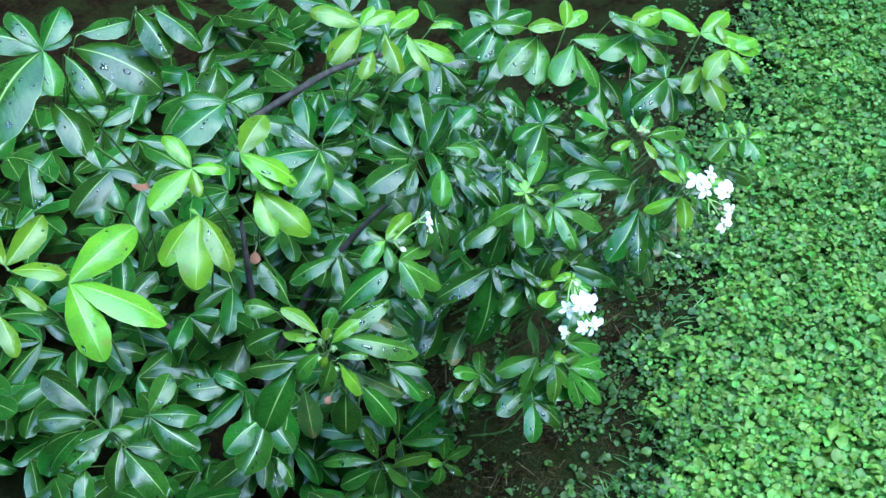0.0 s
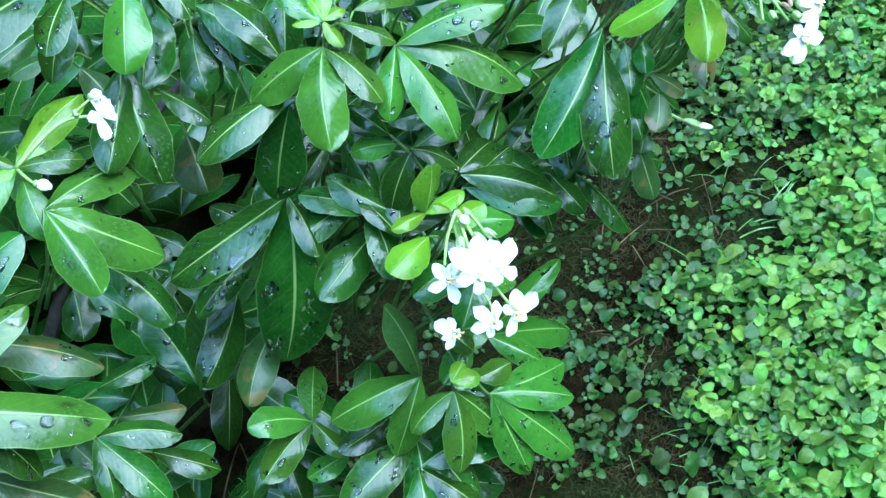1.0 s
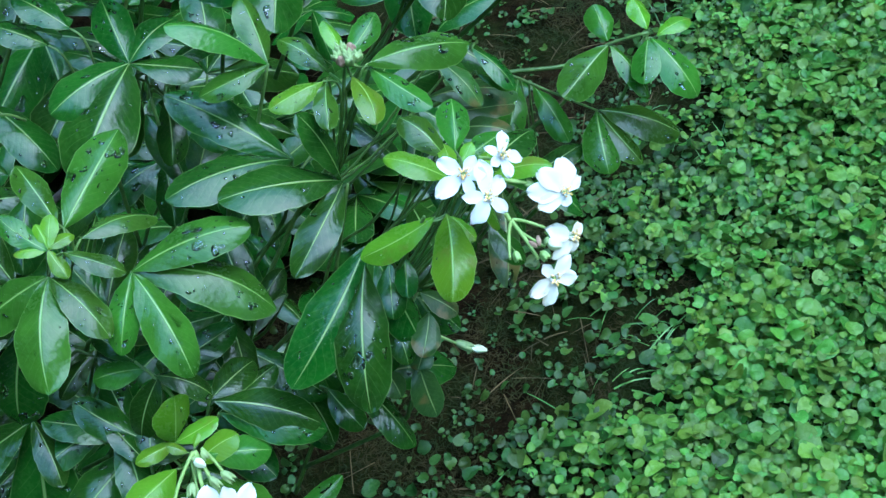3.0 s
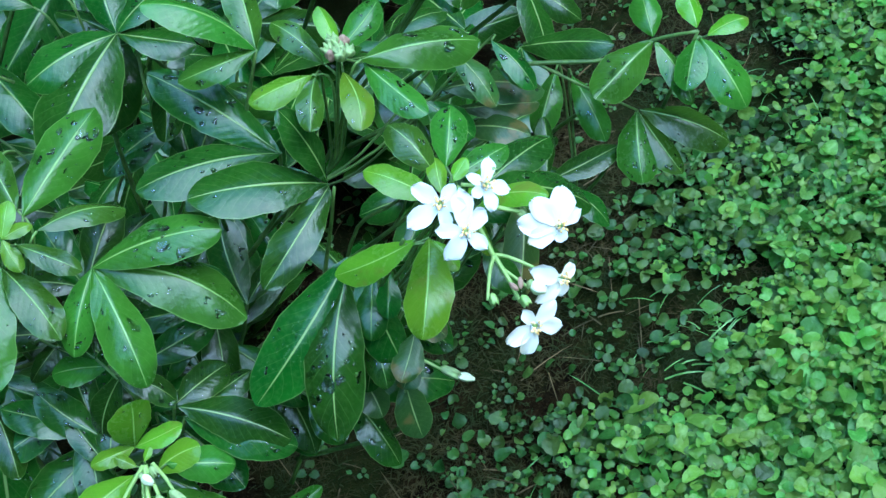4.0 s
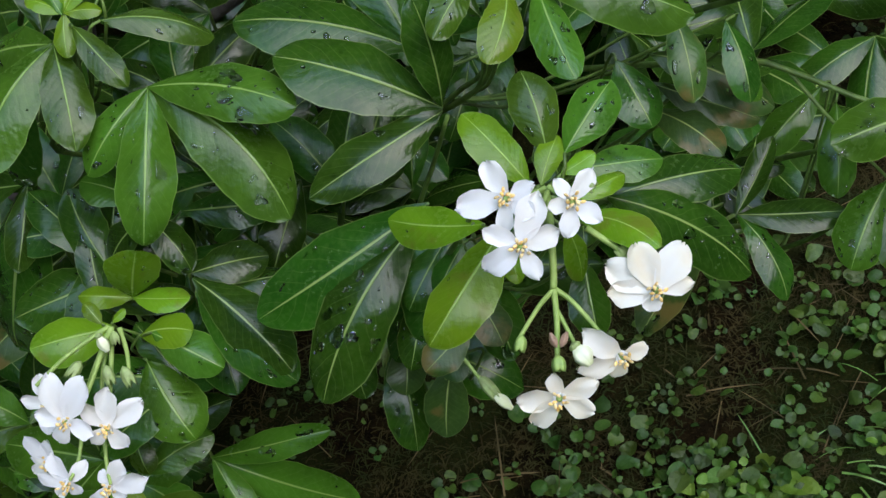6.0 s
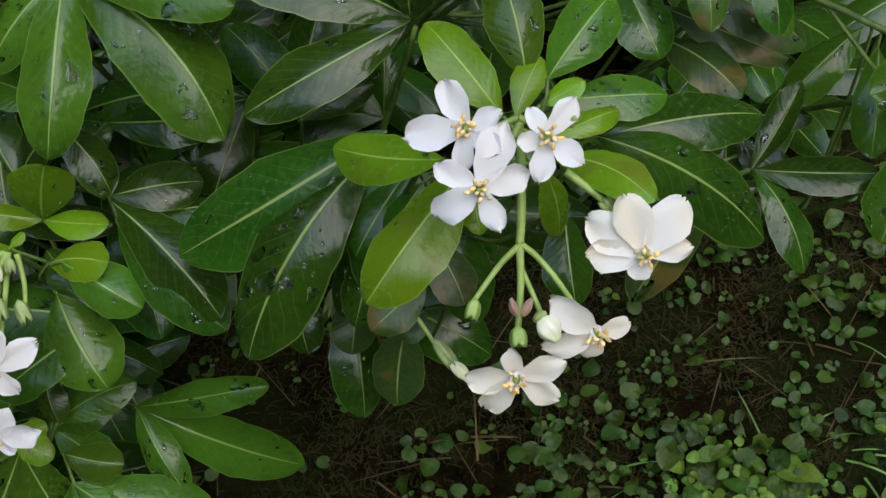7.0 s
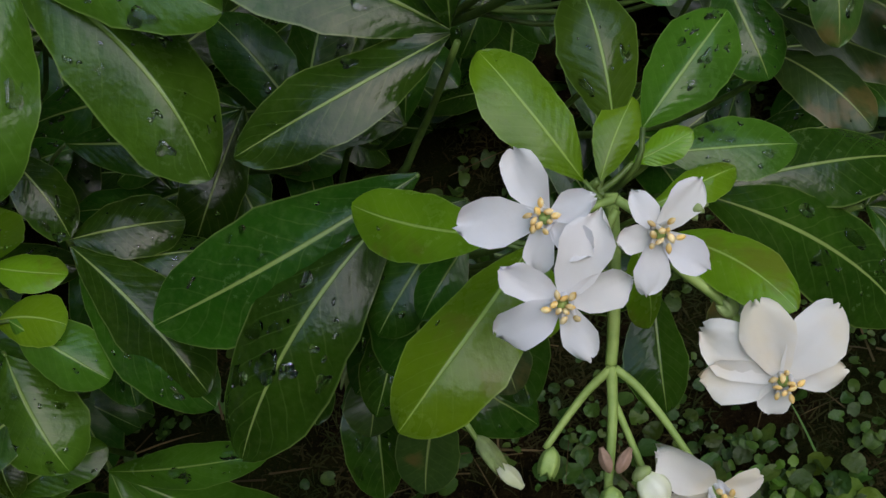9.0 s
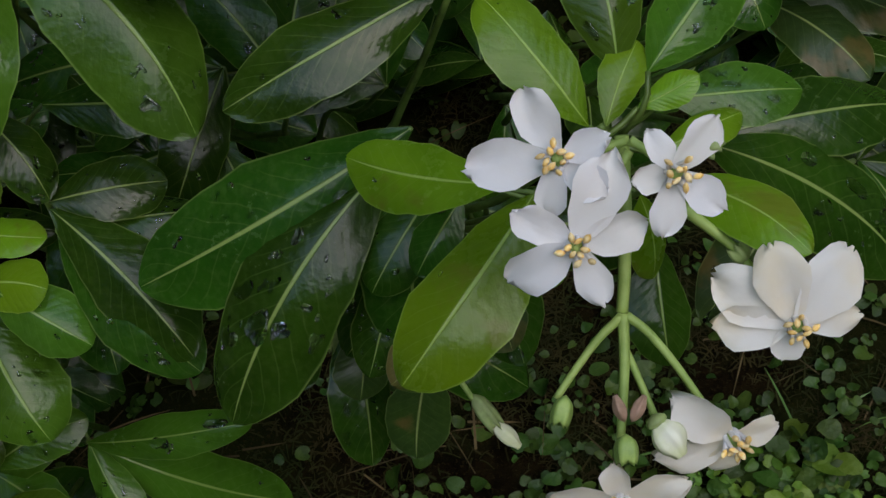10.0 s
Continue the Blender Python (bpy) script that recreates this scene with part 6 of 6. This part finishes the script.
stalk([(-0.1785, 0.0238, 0.4648), (-0.1916, 0.0104, 0.4639), (-0.2019, -0.0046, 0.4619)], 0.0014, 0.0010)
stalk([(-0.3778, 0.1305, 0.5416), (-0.3562, 0.1375, 0.5472), (-0.3417, 0.1395, 0.5487), (-0.3269, 0.1364, 0.5448)], 0.0017, 0.0010)
stalk([(-0.3776, 0.1300, 0.5410), (-0.3742, 0.1244, 0.5338), (-0.3702, 0.1215, 0.5299)], 0.0013, 0.0010)
stalk([(-0.3465, 0.1396, 0.5491), (-0.3394, 0.1402, 0.5497), (-0.3258, 0.1424, 0.5525)], 0.0010, 0.0009)
bud((0.0193, -0.0194, 0.5322), (0.0248, -0.0243, 0.5289), 0.0031, "cream")
bud((0.0025, -0.0184, 0.5358), (0.0018, -0.0233, 0.5331), 0.0018, "green")
bud((0.0141, -0.0224, 0.5312), (0.0150, -0.0271, 0.5285), 0.0021, "green")
bud((0.0137, -0.0206, 0.5321), (0.0114, -0.0168, 0.5350), 0.0012, "brown")
bud((0.0149, -0.0205, 0.5322), (0.0168, -0.0158, 0.5346), 0.0012, "brown")
bud((-0.0279, 0.0243, 0.4424), (-0.0210, 0.0186, 0.4373), 0.0023, "sepal")
bud((-0.0218, 0.0190, 0.4377), (-0.0139, 0.0149, 0.4338), 0.0022, "cream")
bud((0.0337, 0.0176, 0.5320), (0.0308, 0.0195, 0.5339), 0.0019, "sepal")
bud((0.0225, 0.0169, 0.5701), (0.0244, 0.0162, 0.5691), 0.0019, "sepal")
bud((-0.1709, 0.0101, 0.4572), (-0.1672, 0.0053, 0.4520), 0.0023, "sepal")
bud((-0.1771, 0.0087, 0.4599), (-0.1745, 0.0033, 0.4548), 0.0021, "sepal")
bud((-0.1853, 0.0072, 0.4642), (-0.1888, 0.0007, 0.4621), 0.0023, "sepal")
bud((-0.1799, 0.0172, 0.4678), (-0.1763, 0.0132, 0.4626), 0.0023, "cream")
bud((-0.1747, 0.0205, 0.4670), (-0.1735, 0.0168, 0.4635), 0.0017, "sepal")
bud((-0.3728, 0.1233, 0.5324), (-0.3660, 0.1199, 0.5276), 0.0031, "cream")
bud((-0.3259, 0.1430, 0.5533), (-0.3191, 0.1423, 0.5527), 0.0031, "cream")
bud((-0.3386, 0.1400, 0.5494), (-0.3352, 0.1401, 0.5494), 0.0026, "sepal")
bud((-0.0759, 0.0595, 0.4146), (-0.0777, 0.0499, 0.4085), 0.0022, "sepal")
bud((-0.5229, 0.0878, 0.4936), (-0.5199, 0.0821, 0.4891), 0.0039, "sepal")
bud((-0.5220, 0.0615, 0.4697), (-0.5190, 0.0556, 0.4654), 0.0039, "sepal")
bud((-0.5012, 0.0635, 0.4771), (-0.4982, 0.0577, 0.4727), 0.0039, "sepal")
bud((-0.5127, 0.0753, 0.4845), (-0.5097, 0.0695, 0.4801), 0.0039, "sepal")
bud((-0.5077, 0.0449, 0.4592), (-0.5047, 0.0389, 0.4550), 0.0039, "sepal")
bud((-0.5021, 0.0761, 0.4882), (-0.4990, 0.0703, 0.4838), 0.0039, "sepal")
for k in range(7):
    turn, out = 0.9 * k, 0.0 if k == 0 else 0.0045
    foot = Vector((-0.0135 + out * math.cos(turn), 0.1205 + out * math.sin(turn), 0.5735))
    bud(foot, foot + Vector((0.35 * out * math.cos(turn), 0.35 * out * math.sin(turn) - 0.0012, 0.0060 + 0.0008 * (k % 3))), 0.0029, "brown" if k % 3 == 1 else "sepal")
branch([(-0.4661, 0.3839, 0.5970), (-0.3943, 0.3949, 0.6090), (-0.3229, 0.4019, 0.6201), (-0.2350, 0.4075, 0.6126)], 0.0055, 0.0042)

# ---- limbs and the dark inner foliage
def limbs():
    for i, end in enumerate(((-0.58, 0.20, 0.16), (-0.45, 0.60, 0.24), (-0.18, 0.50, 0.28), (-0.68, 0.58, 0.16))):
        e = Vector(end)
        start = CORE + Vector((0.03 * math.cos(i), 0.03 * math.sin(i * 1.7), -0.02))
        v, f = tube([start, start.lerp(e, 0.35) + Vector((0, 0, 0.06)), start.lerp(e, 0.7) + Vector((0, 0, 0.05)), e], 0.008, 0.003, 9)
        part("limb", v, f, BARK, shrub, start, "grey-brown woody stem")


limbs()


def side_shoot():
    """The long green shoot that carries the outermost sprig."""
    v, f = tube([(-0.02, 0.25, 0.39), (0.067, 0.180, 0.466), (0.090, 0.168, 0.473), (0.128, 0.152, 0.469), (0.1532, 0.1470, 0.4747), (0.1738, 0.1332, 0.4815)], 0.0016, 0.0009, 8)
    part("twig", v, f, STEM, shrub, (-0.02, 0.25, 0.39), "long thin green shoot")
    v, f = tube([(0.092, 0.167, 0.472), (0.112, 0.153, 0.455), (0.1365, 0.1419, 0.4326)], 0.0010, 0.0007, 7)
    part("twig", v, f, STEM, shrub, (0.092, 0.167, 0.472))


side_shoot()


def inner_foliage():
    """Shaded leaves inside the shrub, three to a stalk."""
    rng = random.Random(21)
    verts, faces, uvs = [], [], []
    for _ in range(1300):
        x, y = rng.uniform(-1.35, 0.25), rng.uniform(-0.25, 1.35)
        d = shrub_side(x, y)
        if d > -0.10 or ((x + 0.55) / 0.78) ** 2 + ((y - 0.55) / 0.8) ** 2 > rng.uniform(0.8, 1.1):
            continue
        if x < -0.30 and rng.random() > 0.80:
            continue
        deep = min(1.0, (-d - 0.10) / 0.45)
        top = 0.09 + (0.19 - 0.09 * (x < -0.40)) * deep ** 0.7
        z = rng.uniform(0.10, 1.0) ** 0.8 * top
        if -0.30 < x < -0.05 and y < 0.38 and z < 0.24:
            continue
        base = Vector((x, y, z))
        a0 = rng.uniform(0, 6.28)
        for k in range(3):
            a = a0 + (k - 1) * rng.uniform(0.7, 1.1)
            length = rng.uniform(0.060, 0.095)
            tip = base + length * Vector((math.cos(a), math.sin(a), rng.uniform(-0.7, 0.3))).normalized()
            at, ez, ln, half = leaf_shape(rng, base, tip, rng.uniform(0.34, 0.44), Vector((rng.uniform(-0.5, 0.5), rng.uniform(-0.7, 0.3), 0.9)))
            us, vs = (0.0, 0.15, 0.35, 0.55, 0.75, 0.92, 1.0), (-1, -0.5, 0, 0.5, 1)
            o = len(verts)
            for u in us:
                for v in vs:
                    verts.append(at(u, v))
                    uvs.append((u, (v + 1) / 2))
            faces += [(o + i * 5 + q, o + (i + 1) * 5 + q, o + (i + 1) * 5 + q + 1, o + i * 5 + q + 1) for i in range(6) for q in range(4)]
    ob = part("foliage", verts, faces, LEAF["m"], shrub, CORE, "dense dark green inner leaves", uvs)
    tagged(ob, kind="stuff")


inner_foliage()

gather("water_drops", drops, WATER, "clear rain drops lying on the leaves", "water")
